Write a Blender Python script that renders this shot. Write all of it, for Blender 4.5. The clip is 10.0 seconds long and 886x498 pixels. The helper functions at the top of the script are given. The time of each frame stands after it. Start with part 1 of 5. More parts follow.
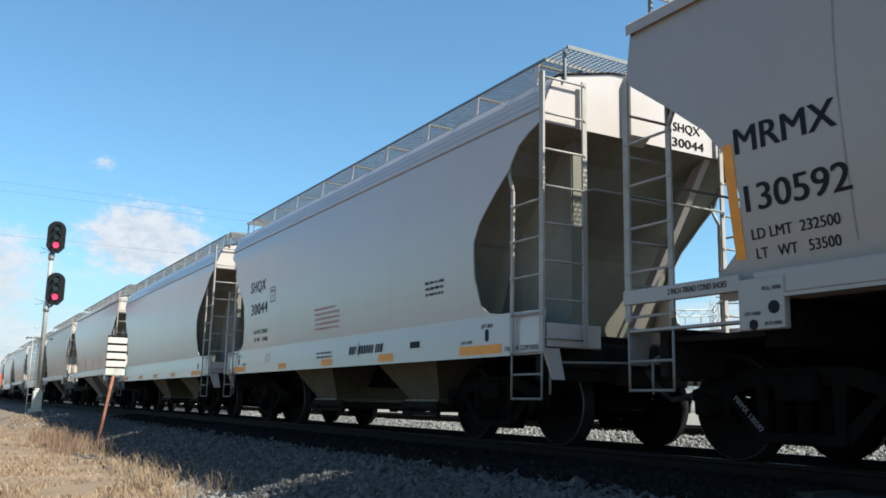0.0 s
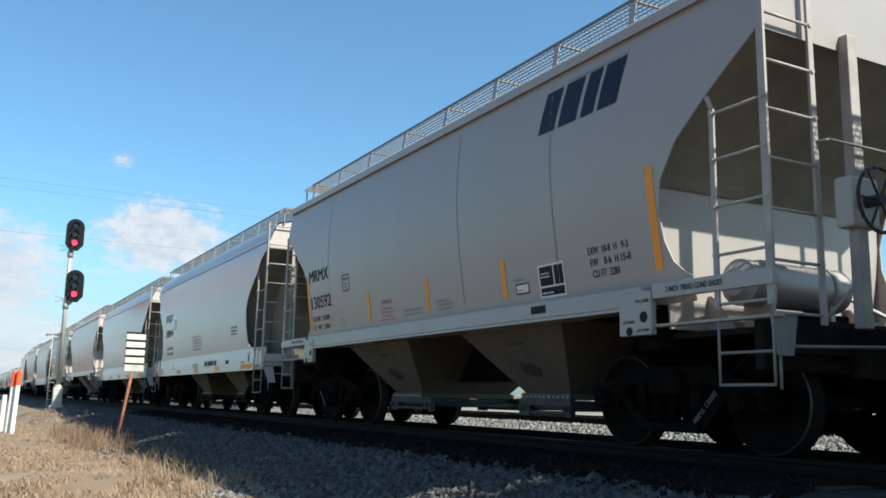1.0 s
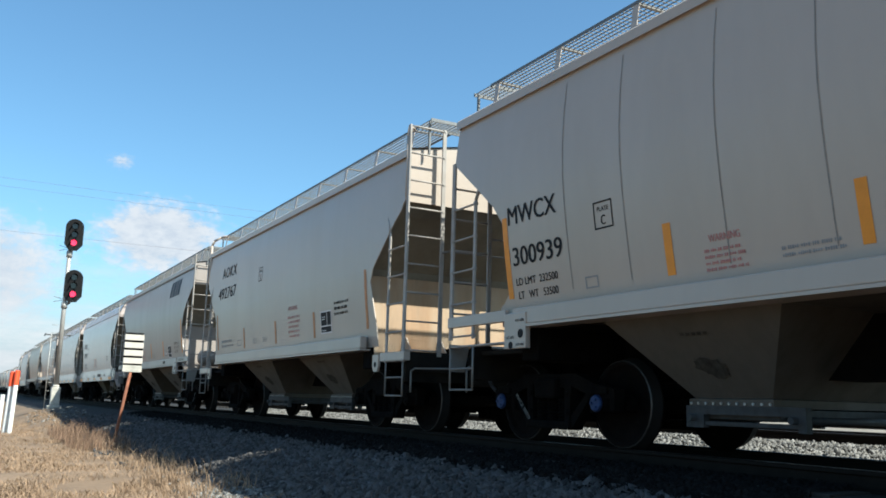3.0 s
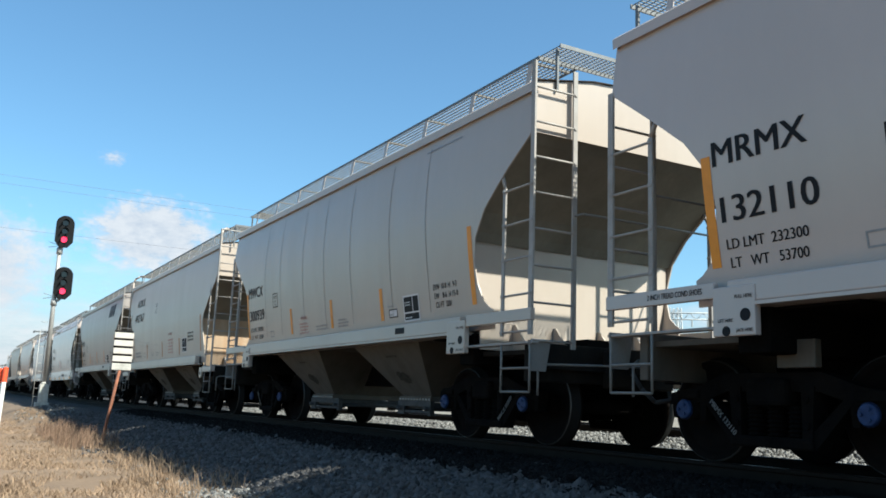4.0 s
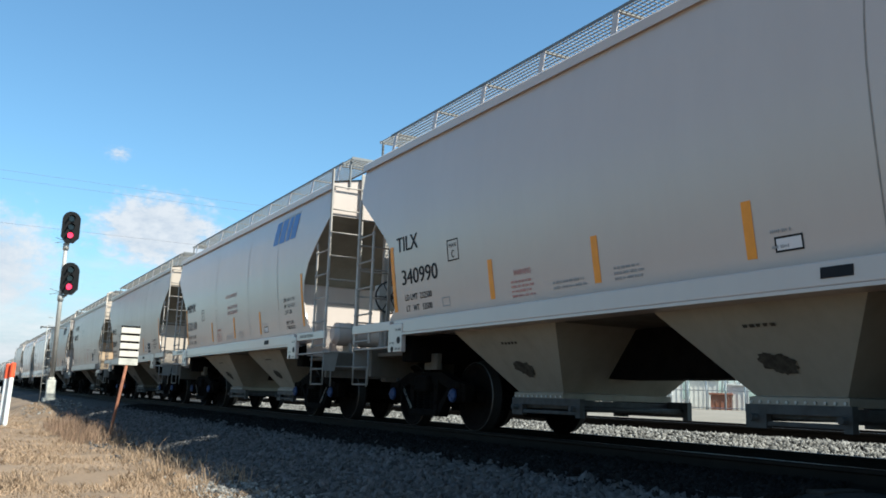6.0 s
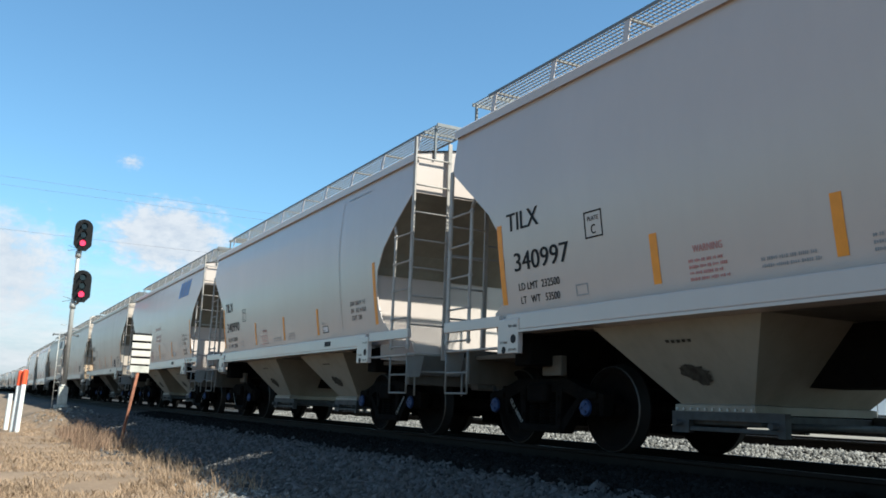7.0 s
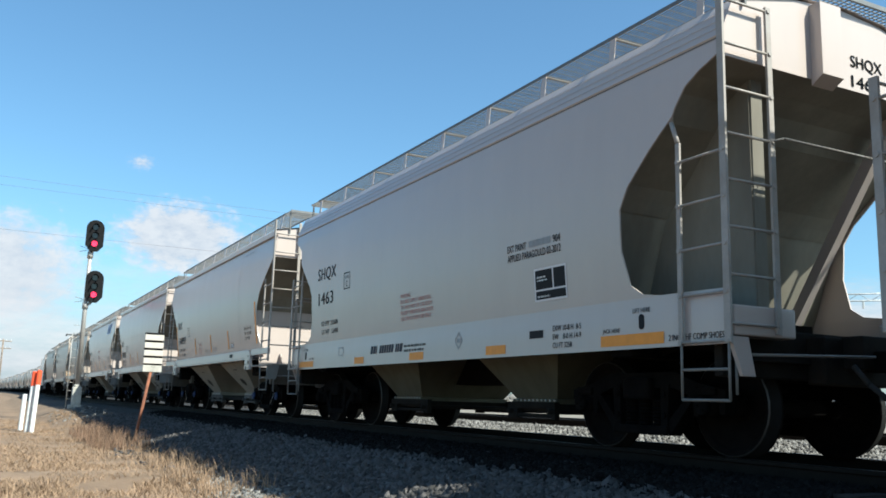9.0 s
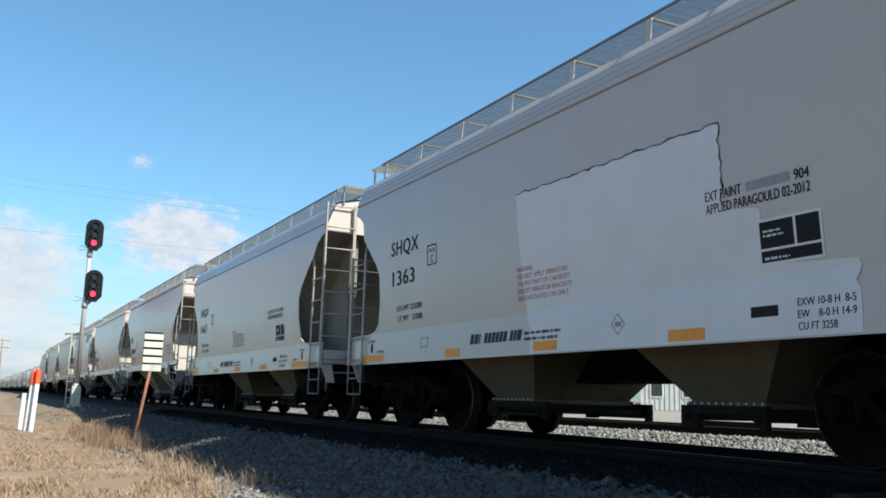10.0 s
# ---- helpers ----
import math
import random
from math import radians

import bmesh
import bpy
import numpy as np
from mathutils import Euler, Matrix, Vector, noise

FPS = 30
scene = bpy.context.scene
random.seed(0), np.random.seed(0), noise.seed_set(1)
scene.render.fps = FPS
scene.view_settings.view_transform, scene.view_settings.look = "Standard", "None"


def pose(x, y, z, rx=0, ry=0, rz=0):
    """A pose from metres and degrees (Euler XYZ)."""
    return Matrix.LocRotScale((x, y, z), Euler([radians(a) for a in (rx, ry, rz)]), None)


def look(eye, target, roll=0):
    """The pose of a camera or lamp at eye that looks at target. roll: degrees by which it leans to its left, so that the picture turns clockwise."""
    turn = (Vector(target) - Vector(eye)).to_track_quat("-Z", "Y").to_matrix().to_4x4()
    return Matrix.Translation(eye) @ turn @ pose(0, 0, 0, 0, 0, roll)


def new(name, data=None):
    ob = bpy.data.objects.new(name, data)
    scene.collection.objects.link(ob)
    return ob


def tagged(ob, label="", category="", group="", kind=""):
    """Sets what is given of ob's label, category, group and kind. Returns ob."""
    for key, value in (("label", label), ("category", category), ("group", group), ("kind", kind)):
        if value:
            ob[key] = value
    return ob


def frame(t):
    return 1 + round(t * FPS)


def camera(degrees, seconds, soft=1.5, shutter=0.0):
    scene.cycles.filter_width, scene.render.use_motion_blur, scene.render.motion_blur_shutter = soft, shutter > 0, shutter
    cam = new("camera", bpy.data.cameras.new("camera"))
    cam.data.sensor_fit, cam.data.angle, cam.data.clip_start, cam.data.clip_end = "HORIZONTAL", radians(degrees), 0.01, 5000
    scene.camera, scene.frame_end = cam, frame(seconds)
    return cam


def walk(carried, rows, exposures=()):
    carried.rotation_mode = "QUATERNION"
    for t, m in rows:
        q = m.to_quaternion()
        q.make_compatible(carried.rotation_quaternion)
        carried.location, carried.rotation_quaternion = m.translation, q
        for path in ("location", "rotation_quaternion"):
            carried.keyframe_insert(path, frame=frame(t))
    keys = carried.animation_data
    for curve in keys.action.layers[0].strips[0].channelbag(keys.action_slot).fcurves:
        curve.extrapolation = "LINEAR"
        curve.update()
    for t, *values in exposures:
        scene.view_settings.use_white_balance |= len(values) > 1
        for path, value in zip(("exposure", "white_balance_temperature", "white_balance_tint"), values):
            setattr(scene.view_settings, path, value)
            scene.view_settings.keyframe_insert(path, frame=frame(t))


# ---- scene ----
# camera: hand-held beside the track, at rest but for small turns of the wrist
# x: across the track (the train stands at x > 0), y: along the track, z: up from the rail's top
EYE = 0.425
cam = camera(54.0, 10.0, soft=1.7)
PATH = [
    (0.0, pose(0, 0, EYE, 100.14, -1.20, -29.80)),
    (0.5, pose(0, 0, EYE, 100.03, -1.38, -29.37)),
    (1.0, pose(0, 0, EYE, 99.83, -1.10, -28.72)),
    (1.5, pose(0, 0, EYE, 99.43, -1.15, -28.54)),
    (2.0, pose(0, 0, EYE, 99.37, -1.69, -28.63)),
    (2.5, pose(0, 0, EYE, 99.97, -1.37, -28.68)),
    (4.0, pose(0, 0, EYE, 100.11, -2.05, -29.49)),
    (4.5, pose(0, 0, EYE, 100.25, -1.57, -30.10)),
    (5.0, pose(0, 0, EYE, 100.35, -1.40, -28.94)),
    (5.5, pose(0, 0, EYE, 99.59, -1.76, -29.23)),
    (7.0, pose(0, 0, EYE, 100.22, -2.06, -28.43)),
    (7.5, pose(0, 0, EYE, 100.32, -1.81, -28.08)),
    (8.0, pose(0, 0, EYE, 100.06, -1.83, -28.22)),
    (8.5, pose(0, 0, EYE, 100.07, -1.90, -27.80)),
    (9.0, pose(0, 0, EYE, 99.99, -1.59, -27.67)),
    (9.5, pose(0, 0, EYE, 99.91, -1.79, -27.67)),
    (10.0, pose(0, 0, EYE, 99.95, -1.61, -27.71)),
]
walk(cam, PATH, exposures=[(0.0, 1.11, 5900, 0), (10.0, 1.11, 5900, 0)])

# the train's way along the track, in metres, by the clock
TRAVEL = [(0.0, -0.11), (0.5, 4.90), (1.0, 9.94), (1.5, 14.32), (2.0, 19.38), (2.5, 24.34), (4.0, 38.67), (4.5, 43.62), (5.0, 48.67), (5.5, 53.04), (7.0, 67.41), (7.5, 72.66), (8.0, 76.94), (8.5, 82.27), (9.0, 87.22), (9.5, 91.75), (10.0, 96.89)]

# ---------------------------------------------------------------- world and sun
SUN_DIR = Vector((0.196, -0.36, 0.42)).normalized()
sky_world = bpy.data.worlds.new("sky")
scene.world = sky_world
sky_world.use_nodes = True
wn = sky_world.node_tree.nodes
sky = wn.new("ShaderNodeTexSky")
sky.sky_type = "NISHITA"
sky.sun_disc = False
sky.sun_elevation = math.asin(SUN_DIR.z)
sky.sun_rotation = math.atan2(SUN_DIR.x, SUN_DIR.y)
sky.altitude = 200
sky.air_density, sky.dust_density, sky.ozone_density = 1.0, 1.7, 2.2
wn["Background"].inputs["Strength"].default_value = 0.089
clear_air = wn.new("ShaderNodeMix")
clear_air.data_type, clear_air.blend_type = "RGBA", "MULTIPLY"
clear_air.inputs["Factor"].default_value = 1.0
clear_air.inputs["B"].default_value = (0.83, 1.0, 1.015, 1)
sky_world.node_tree.links.new(sky.outputs[0], clear_air.inputs["A"])
sky_world.node_tree.links.new(clear_air.outputs["Result"], wn["Background"].inputs["Color"])
sun_lamp = bpy.data.lights.new("sun", "SUN")
sun_lamp.energy, sun_lamp.angle, sun_lamp.color = 5.0, radians(0.55), (1.0, 0.91, 0.78)
sun = new("sun", sun_lamp)
sun.matrix_basis = look((60, -80, 110), Vector((60, -80, 110)) - SUN_DIR)


# ---------------------------------------------------------------- materials
def material(name, colour, rough=0.6, metal=0.0, var=0.12, scale=6.0, bump=0.0, bump_scale=60.0, dirt=None, dirt_amount=0.0,
             streak=1.0, coat=0.0, spec=0.5, per_object=0.0, island=0.0, dirt_scale=1.5, rough_var=0.2):
    m = bpy.data.materials.new(name)
    m.use_nodes = True
    nt = m.node_tree
    n, ln = nt.nodes, nt.links
    b = n["Principled BSDF"]
    b.inputs["Roughness"].default_value, b.inputs["Metallic"].default_value = rough, metal
    b.inputs["Coat Weight"].default_value, b.inputs["Coat Roughness"].default_value = coat, 0.12
    b.inputs["Specular IOR Level"].default_value = spec
    tc = n.new("ShaderNodeTexCoord")
    mp = n.new("ShaderNodeMapping")
    mp.inputs["Scale"].default_value = (1, 1, 1 / streak)
    ln.new(tc.outputs["Object"], mp.inputs["Vector"])

    def noise_at(sc, detail=6.0):
        t = n.new("ShaderNodeTexNoise")
        t.inputs["Scale"].default_value, t.inputs["Detail"].default_value = sc, detail
        ln.new(mp.outputs[0], t.inputs["Vector"])
        return t.outputs["Fac"]

    def ramp(fac, lo, hi, a, c):
        r = n.new("ShaderNodeMapRange")
        r.inputs[1].default_value, r.inputs[2].default_value, r.inputs[3].default_value, r.inputs[4].default_value = lo, hi, a, c
        ln.new(fac, r.inputs[0])
        return r.outputs[0]

    value = ramp(noise_at(scale), 0.3, 0.7, 1 - var, 1 + var)
    fine = ramp(noise_at(scale * 9, 3.0), 0.3, 0.7, 1 - var * 0.5, 1 + var * 0.5)
    mul = n.new("ShaderNodeMath")
    mul.operation = "MULTIPLY"
    ln.new(value, mul.inputs[0]), ln.new(fine, mul.inputs[1])
    out = mul.outputs[0]
    if per_object or island:
        info = n.new("ShaderNodeObjectInfo" if per_object else "ShaderNodeNewGeometry")
        amount = per_object or island
        rnd = ramp(info.outputs["Random" if per_object else "Random Per Island"], 0, 1, 1 - amount, 1 + amount)
        m2 = n.new("ShaderNodeMath")
        m2.operation = "MULTIPLY"
        ln.new(out, m2.inputs[0]), ln.new(rnd, m2.inputs[1])
        out = m2.outputs[0]
    tint = n.new("ShaderNodeMix")
    tint.data_type, tint.blend_type = "RGBA", "MULTIPLY"
    tint.inputs["Factor"].default_value = 1.0
    tint.inputs["A"].default_value = (*colour, 1)
    ln.new(out, tint.inputs["B"])
    col = tint.outputs["Result"]
    if dirt:
        mix = n.new("ShaderNodeMix")
        mix.data_type = "RGBA"
        ln.new(ramp(noise_at(dirt_scale, 8.0), 0.42, 0.75, 0.0, dirt_amount), mix.inputs["Factor"])
        ln.new(col, mix.inputs["A"])
        mix.inputs["B"].default_value = (*dirt, 1)
        col = mix.outputs["Result"]
        ln.new(ramp(noise_at(dirt_scale * 2), 0.4, 0.7, rough, min(1.0, rough + rough_var)), b.inputs["Roughness"])
    ln.new(col, b.inputs["Base Color"])
    if bump:
        bp = n.new("ShaderNodeBump")
        bp.inputs["Strength"].default_value, bp.inputs["Distance"].default_value = bump, 0.02
        ln.new(noise_at(bump_scale), bp.inputs["Height"])
        ln.new(bp.outputs[0], b.inputs["Normal"])
    return m


def glow(name, colour, strength):
    m = bpy.data.materials.new(name)
    m.use_nodes = True
    b = m.node_tree.nodes["Principled BSDF"]
    b.inputs["Base Color"].default_value = (*colour, 1)
    b.inputs["Emission Color"].default_value = (*colour, 1)
    b.inputs["Emission Strength"].default_value = strength
    b.inputs["Roughness"].default_value = 0.2
    return m


PAINT_GREY = material("grey_hopper_paint", (0.455, 0.388, 0.356), 0.22, var=0.02, scale=0.8, dirt=(0.29, 0.26, 0.22), dirt_amount=0.13, streak=4, dirt_scale=0.7, rough_var=0.04, bump=0.10, bump_scale=1.1)
PAINT_SLATE = material("dull_slate_grey_paint", (0.30, 0.262, 0.243), 0.30, var=0.025, scale=0.8, dirt=(0.20, 0.175, 0.14), dirt_amount=0.2, streak=4, dirt_scale=0.8, rough_var=0.05)
PAINT_TAN = material("weathered_tan_paint", (0.41, 0.345, 0.296), 0.30, var=0.03, scale=0.9, dirt=(0.31, 0.25, 0.18), dirt_amount=0.24, streak=4, dirt_scale=0.8, rough_var=0.05, bump=0.10, bump_scale=1.1)
PAINT_SILVER = material("silver_grey_paint", (0.432, 0.372, 0.352), 0.17, var=0.02, scale=0.8, dirt=(0.31, 0.30, 0.28), dirt_amount=0.10, streak=4, dirt_scale=0.7, rough_var=0.03, bump=0.10, bump_scale=1.1)
# grime streaks over a base darkened to carry the underside's shade
HOPPER_GRIME_SHADE = material("grimy_shaded_hopper_paint", (0.085, 0.072, 0.058), 0.7, var=0.12, scale=2.2, dirt=(0.04, 0.033, 0.025), dirt_amount=0.6, streak=3, dirt_scale=2.2)
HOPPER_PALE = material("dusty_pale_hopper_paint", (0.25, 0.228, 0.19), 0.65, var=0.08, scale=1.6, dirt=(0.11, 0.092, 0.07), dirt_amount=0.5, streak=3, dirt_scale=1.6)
# olive dust, its base also lowered for shade under the skirt
HOPPER_OLIVE = material("olive_dusty_shaded_hopper_paint", (0.08, 0.074, 0.047), 0.65, var=0.1, scale=1.8, dirt=(0.06, 0.05, 0.034), dirt_amount=0.55, streak=3, dirt_scale=2.0)
STEP_STEEL = material("grimy_painted_step_steel", (0.19, 0.18, 0.168), 0.6, var=0.15, scale=5, dirt=(0.09, 0.07, 0.05), dirt_amount=0.5, dirt_scale=5)
# worn ladder paint, set darker than the body to hold the ladders' shade
LADDER_PAINT = material("weathered_shaded_ladder_paint", (0.30, 0.272, 0.25), 0.5, var=0.1, scale=4, dirt=(0.16, 0.13, 0.10), dirt_amount=0.4, dirt_scale=3)
SEAM_STAIN = material("dirt_along_weld", (0.235, 0.21, 0.19), 0.6, var=0.25, scale=5)
SEAM_DIRT = material("dirt_in_roof_seam", (0.11, 0.105, 0.10), 0.7, var=0.2, scale=4)
# brown dust plus the end recess's shade, both put into the colour
RECESS_DUST_SHADE = material("dusty_shaded_recess_paint", (0.175, 0.162, 0.13), 0.6, var=0.12, scale=1.8, dirt=(0.10, 0.085, 0.065), dirt_amount=0.5, streak=3, dirt_scale=1.5)
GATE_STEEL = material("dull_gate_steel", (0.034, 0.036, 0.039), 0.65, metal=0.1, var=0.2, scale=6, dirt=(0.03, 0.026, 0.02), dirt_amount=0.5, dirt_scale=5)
RUST_STAINED = material("rust_stained_tan_paint", (0.30, 0.17, 0.085), 0.6, var=0.2, scale=2.2, dirt=(0.44, 0.37, 0.28), dirt_amount=0.85, streak=5, dirt_scale=1.5)
OLD_STAIN = material("old_dark_stain", (0.05, 0.045, 0.038), 0.85, spec=0.1, var=0.4, scale=14)
# blacker than grimy steel: shade under the platforms is in the colour
DARK_STEEL = material("grimy_shaded_steel", (0.012, 0.011, 0.010), 0.85, spec=0.1, var=0.25, scale=5, dirt=(0.03, 0.024, 0.018), dirt_amount=0.5, dirt_scale=4)
PAINT_PATCH = material("fresh_pale_paint", (0.60, 0.56, 0.56), 0.45, var=0.03, scale=2.0)
STEEL_GREY = material("painted_steel", (0.42, 0.41, 0.39), 0.5, var=0.12, scale=5, dirt=(0.20, 0.15, 0.11), dirt_amount=0.4, dirt_scale=5)
GALV = material("galvanised_grating", (0.13, 0.132, 0.135), 0.55, metal=0.25, var=0.15, scale=9)
# running gear: grime, with the car's deep shade painted in as near-black
TRUCK = material("grimy_shaded_cast_steel", (0.005, 0.0047, 0.0047), 0.95, spec=0.04, var=0.35, scale=7, bump=0.3, bump_scale=35, dirt=(0.010, 0.008, 0.006), dirt_amount=0.6, dirt_scale=4)
WHEEL = material("rusty_shaded_wheel_steel", (0.006, 0.0052, 0.005), 0.9, spec=0.05, var=0.3, scale=10, dirt=(0.012, 0.008, 0.006), dirt_amount=0.5, dirt_scale=6)
TREAD = material("worn_shaded_wheel_tread", (0.010, 0.0095, 0.009), 0.7, spec=0.15, var=0.1, scale=12)
RIM_EDGE = material("polished_rim_edge", (0.06, 0.057, 0.054), 0.45, metal=0.6, var=0.2, scale=12)
HUB_BLUE = material("blue_bearing_cap", (0.008, 0.028, 0.10), 0.7, var=0.3, scale=20)
RED_PAINT = material("red_part_paint", (0.45, 0.08, 0.05), 0.5, var=0.2, scale=14)
ORANGE = material("orange_reflective_tape", (0.70, 0.25, 0.012), 0.5, var=0.07, scale=9)
OLD_ORANGE = material("faded_orange_tape", (0.42, 0.17, 0.05), 0.5, var=0.15, scale=9)
BLACK = material("black_stencil_paint", (0.010, 0.0105, 0.013), 0.6, spec=0.15, var=0.1, scale=9)
BLUE = material("blue_emblem_paint", (0.035, 0.12, 0.36), 0.45, var=0.06, scale=9)
DARK_BLUE = material("dark_emblem_paint", (0.010, 0.013, 0.03), 0.5, spec=0.2, var=0.06, scale=9)
RED_INK = material("red_stencil_paint", (0.42, 0.165, 0.15), 0.5, var=0.1, scale=9)
FADED_INK = material("faded_stencil_paint", (0.24, 0.24, 0.245), 0.55, var=0.15, scale=12)
WHITE = material("white_paint", (0.74, 0.74, 0.72), 0.5, var=0.08, scale=6, dirt=(0.4, 0.35, 0.28), dirt_amount=0.3, dirt_scale=7)
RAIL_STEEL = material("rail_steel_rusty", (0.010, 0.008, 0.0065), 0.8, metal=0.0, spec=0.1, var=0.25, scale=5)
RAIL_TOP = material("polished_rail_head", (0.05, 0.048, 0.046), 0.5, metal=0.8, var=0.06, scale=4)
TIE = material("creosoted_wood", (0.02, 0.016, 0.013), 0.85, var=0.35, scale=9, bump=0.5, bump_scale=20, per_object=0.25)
# lighter copy of the ballast stone, sunlight put into its colour
STONE_SUNLIT = material("pale_stone_as_sunlit", (0.135, 0.128, 0.12), 0.9, var=0.25, scale=14, island=0.65, bump=0.3, bump_scale=60)
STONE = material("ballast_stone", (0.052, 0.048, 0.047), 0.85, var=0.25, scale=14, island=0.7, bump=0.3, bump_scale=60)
# darker copy for the rail's edge: grease and train shade in one colour
STONE_OILY_SHADED = material("greasy_shaded_ballast_stone", (0.011, 0.010, 0.0095), 0.95, spec=0.08, var=0.3, scale=14, island=0.5)
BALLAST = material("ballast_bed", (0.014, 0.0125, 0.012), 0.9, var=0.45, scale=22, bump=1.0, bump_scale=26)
DRY_EARTH = material("dry_grass_ground", (0.19, 0.13, 0.084), 0.95, var=0.3, scale=1.6, bump=0.8, bump_scale=9, dirt=(0.10, 0.065, 0.04), dirt_amount=0.6, dirt_scale=0.8)
PALE_DIRT = material("pale_gravel_yard", (0.19, 0.165, 0.135), 0.95, var=0.2, scale=0.6, bump=0.4, bump_scale=8, dirt=(0.15, 0.13, 0.10), dirt_amount=0.4, dirt_scale=0.3)
STRAW = material("dry_straw_grass", (0.245, 0.165, 0.104), 0.85, var=0.2, scale=2, island=0.28)
WEED = material("brown_dead_weed", (0.17, 0.105, 0.068), 0.9, var=0.3, scale=4, island=0.4)
SIGNAL_BLACK = material("black_signal_paint", (0.008, 0.008, 0.009), 0.7, spec=0.1, var=0.2, scale=8)
SIGNAL_MAST = material("aluminium_mast_paint", (0.33, 0.31, 0.29), 0.5, metal=0.2, var=0.12, scale=6)
SIGN_WHITE = material("weathered_white_sign_paint", (0.50, 0.46, 0.42), 0.6, var=0.1, scale=6, dirt=(0.25, 0.2, 0.15), dirt_amount=0.4, dirt_scale=6)
CONCRETE = material("weathered_concrete", (0.40, 0.38, 0.34), 0.9, var=0.2, scale=5, bump=0.4, bump_scale=40)
LENS_RED = glow("lit_red_lens", (1.0, 0.035, 0.10), 0.9)
LENS_DARK = material("dark_lens", (0.02, 0.03, 0.03), 0.1, var=0.05, scale=9)
RUST_POST = material("rusty_post_steel", (0.20, 0.075, 0.04), 0.8, var=0.3, scale=7, bump=0.2, bump_scale=40)
MARKER_RED = material("red_orange_marker", (0.72, 0.09, 0.03), 0.45, var=0.08, scale=6)
WIRE = material("grey_cable", (0.10, 0.10, 0.11), 0.7, var=0.1, scale=2)
POLE_WOOD = material("weathered_pole_wood", (0.17, 0.13, 0.10), 0.9, var=0.3, scale=5)
CAR_WHITE = material("white_car_paint", (0.78, 0.78, 0.78), 0.25, var=0.03, scale=3, coat=0.6)
GLASS_DARK = material("dark_window_glass", (0.03, 0.035, 0.04), 0.06, var=0.04, scale=2)
RUBBER = material("black_rubber", (0.02, 0.02, 0.02), 0.85, var=0.2, scale=9)
YARD_STEEL = material("pale_yard_steel", (0.34, 0.345, 0.345), 0.5, metal=0.3, var=0.1, scale=4)
SHED_WALL = material("pale_metal_siding", (0.48, 0.47, 0.445), 0.6, var=0.08, scale=2)


# ---------------------------------------------------------------- mesh kit
def thing(name, label, category, group="", at=None, kind=""):
    ob = tagged(new(name), label, category, group, kind)
    if at is not None:
        ob.matrix_basis = at
    return ob


def mesh_of(name, bm, mats, smooth=False):
    me = bpy.data.meshes.new(name)
    bmesh.ops.recalc_face_normals(bm, faces=bm.faces)
    bm.to_mesh(me)
    bm.free()
    for m in (mats if isinstance(mats, (list, tuple)) else (mats,)):
        me.materials.append(m)
    if smooth:
        me.polygons.foreach_set("use_smooth", [True] * len(me.polygons))
        me.set_sharp_from_angle(angle=radians(35))
    return me


def part(name, bm, mats, parent, label="", at=None, smooth=False):
    ob = new(name, mesh_of(name, bm, mats, smooth) if isinstance(bm, bmesh.types.BMesh) else bm)
    ob.parent = parent
    if at is not None:
        ob.matrix_basis = at
    if label:
        ob["label"] = label
    return ob


def box(bm, x0, x1, y0, y1, z0, z1, bevel=0.0, mat=0):
    v = [bm.verts.new((x, y, z)) for x in (x0, x1) for y in (y0, y1) for z in (z0, z1)]
    faces = [bm.faces.new([v[i] for i in f]) for f in ((0, 1, 3, 2), (4, 6, 7, 5), (0, 4, 5, 1), (2, 3, 7, 6), (0, 2, 6, 4), (1, 5, 7, 3))]
    for f in faces:
        f.material_index = mat
    if bevel:
        edges = {e for f in faces for e in f.edges}
        bmesh.ops.bevel(bm, geom=list(edges), offset=bevel, segments=2, affect="EDGES", profile=0.5, material=mat)
    return bm


def rod(bm, a, b, r, seg=8, r2=None, mat=0):
    a, b = Vector(a), Vector(b)
    d = (b - a).normalized()
    u = d.orthogonal().normalized()
    w = d.cross(u)
    rings = []
    for p, q in ((a, r), (b, r if r2 is None else r2)):
        rings.append([bm.verts.new(p + (u * math.cos(k * math.tau / seg) + w * math.sin(k * math.tau / seg)) * q) for k in range(seg)])
    for k in range(seg):
        f = bm.faces.new((rings[0][k], rings[0][(k + 1) % seg], rings[1][(k + 1) % seg], rings[1][k]))
        f.smooth, f.material_index = True, mat
    bm.faces.new(rings[0][::-1]).material_index = mat
    bm.faces.new(rings[1]).material_index = mat
    return bm


def pipe(bm, points, r, seg=6):
    for a, b in zip(points[:-1], points[1:]):
        rod(bm, a, b, r, seg)
    return bm


def prism(bm, outline, lo, hi, axis="x", mat=0):
    """A flat outline of (u, v), drawn out along an axis: u, v are y, z for x; x, z for y; x, y for z."""
    def put(u, v, w):
        return {"x": (w, u, v), "y": (u, w, v), "z": (u, v, w)}[axis]
    a = [bm.verts.new(put(u, v, lo)) for u, v in outline]
    b = [bm.verts.new(put(u, v, hi)) for u, v in outline]
    n = len(outline)
    bm.faces.new(a[::-1]).material_index = mat
    bm.faces.new(b).material_index = mat
    for k in range(n):
        bm.faces.new((a[k], a[(k + 1) % n], b[(k + 1) % n], b[k])).material_index = mat
    return bm


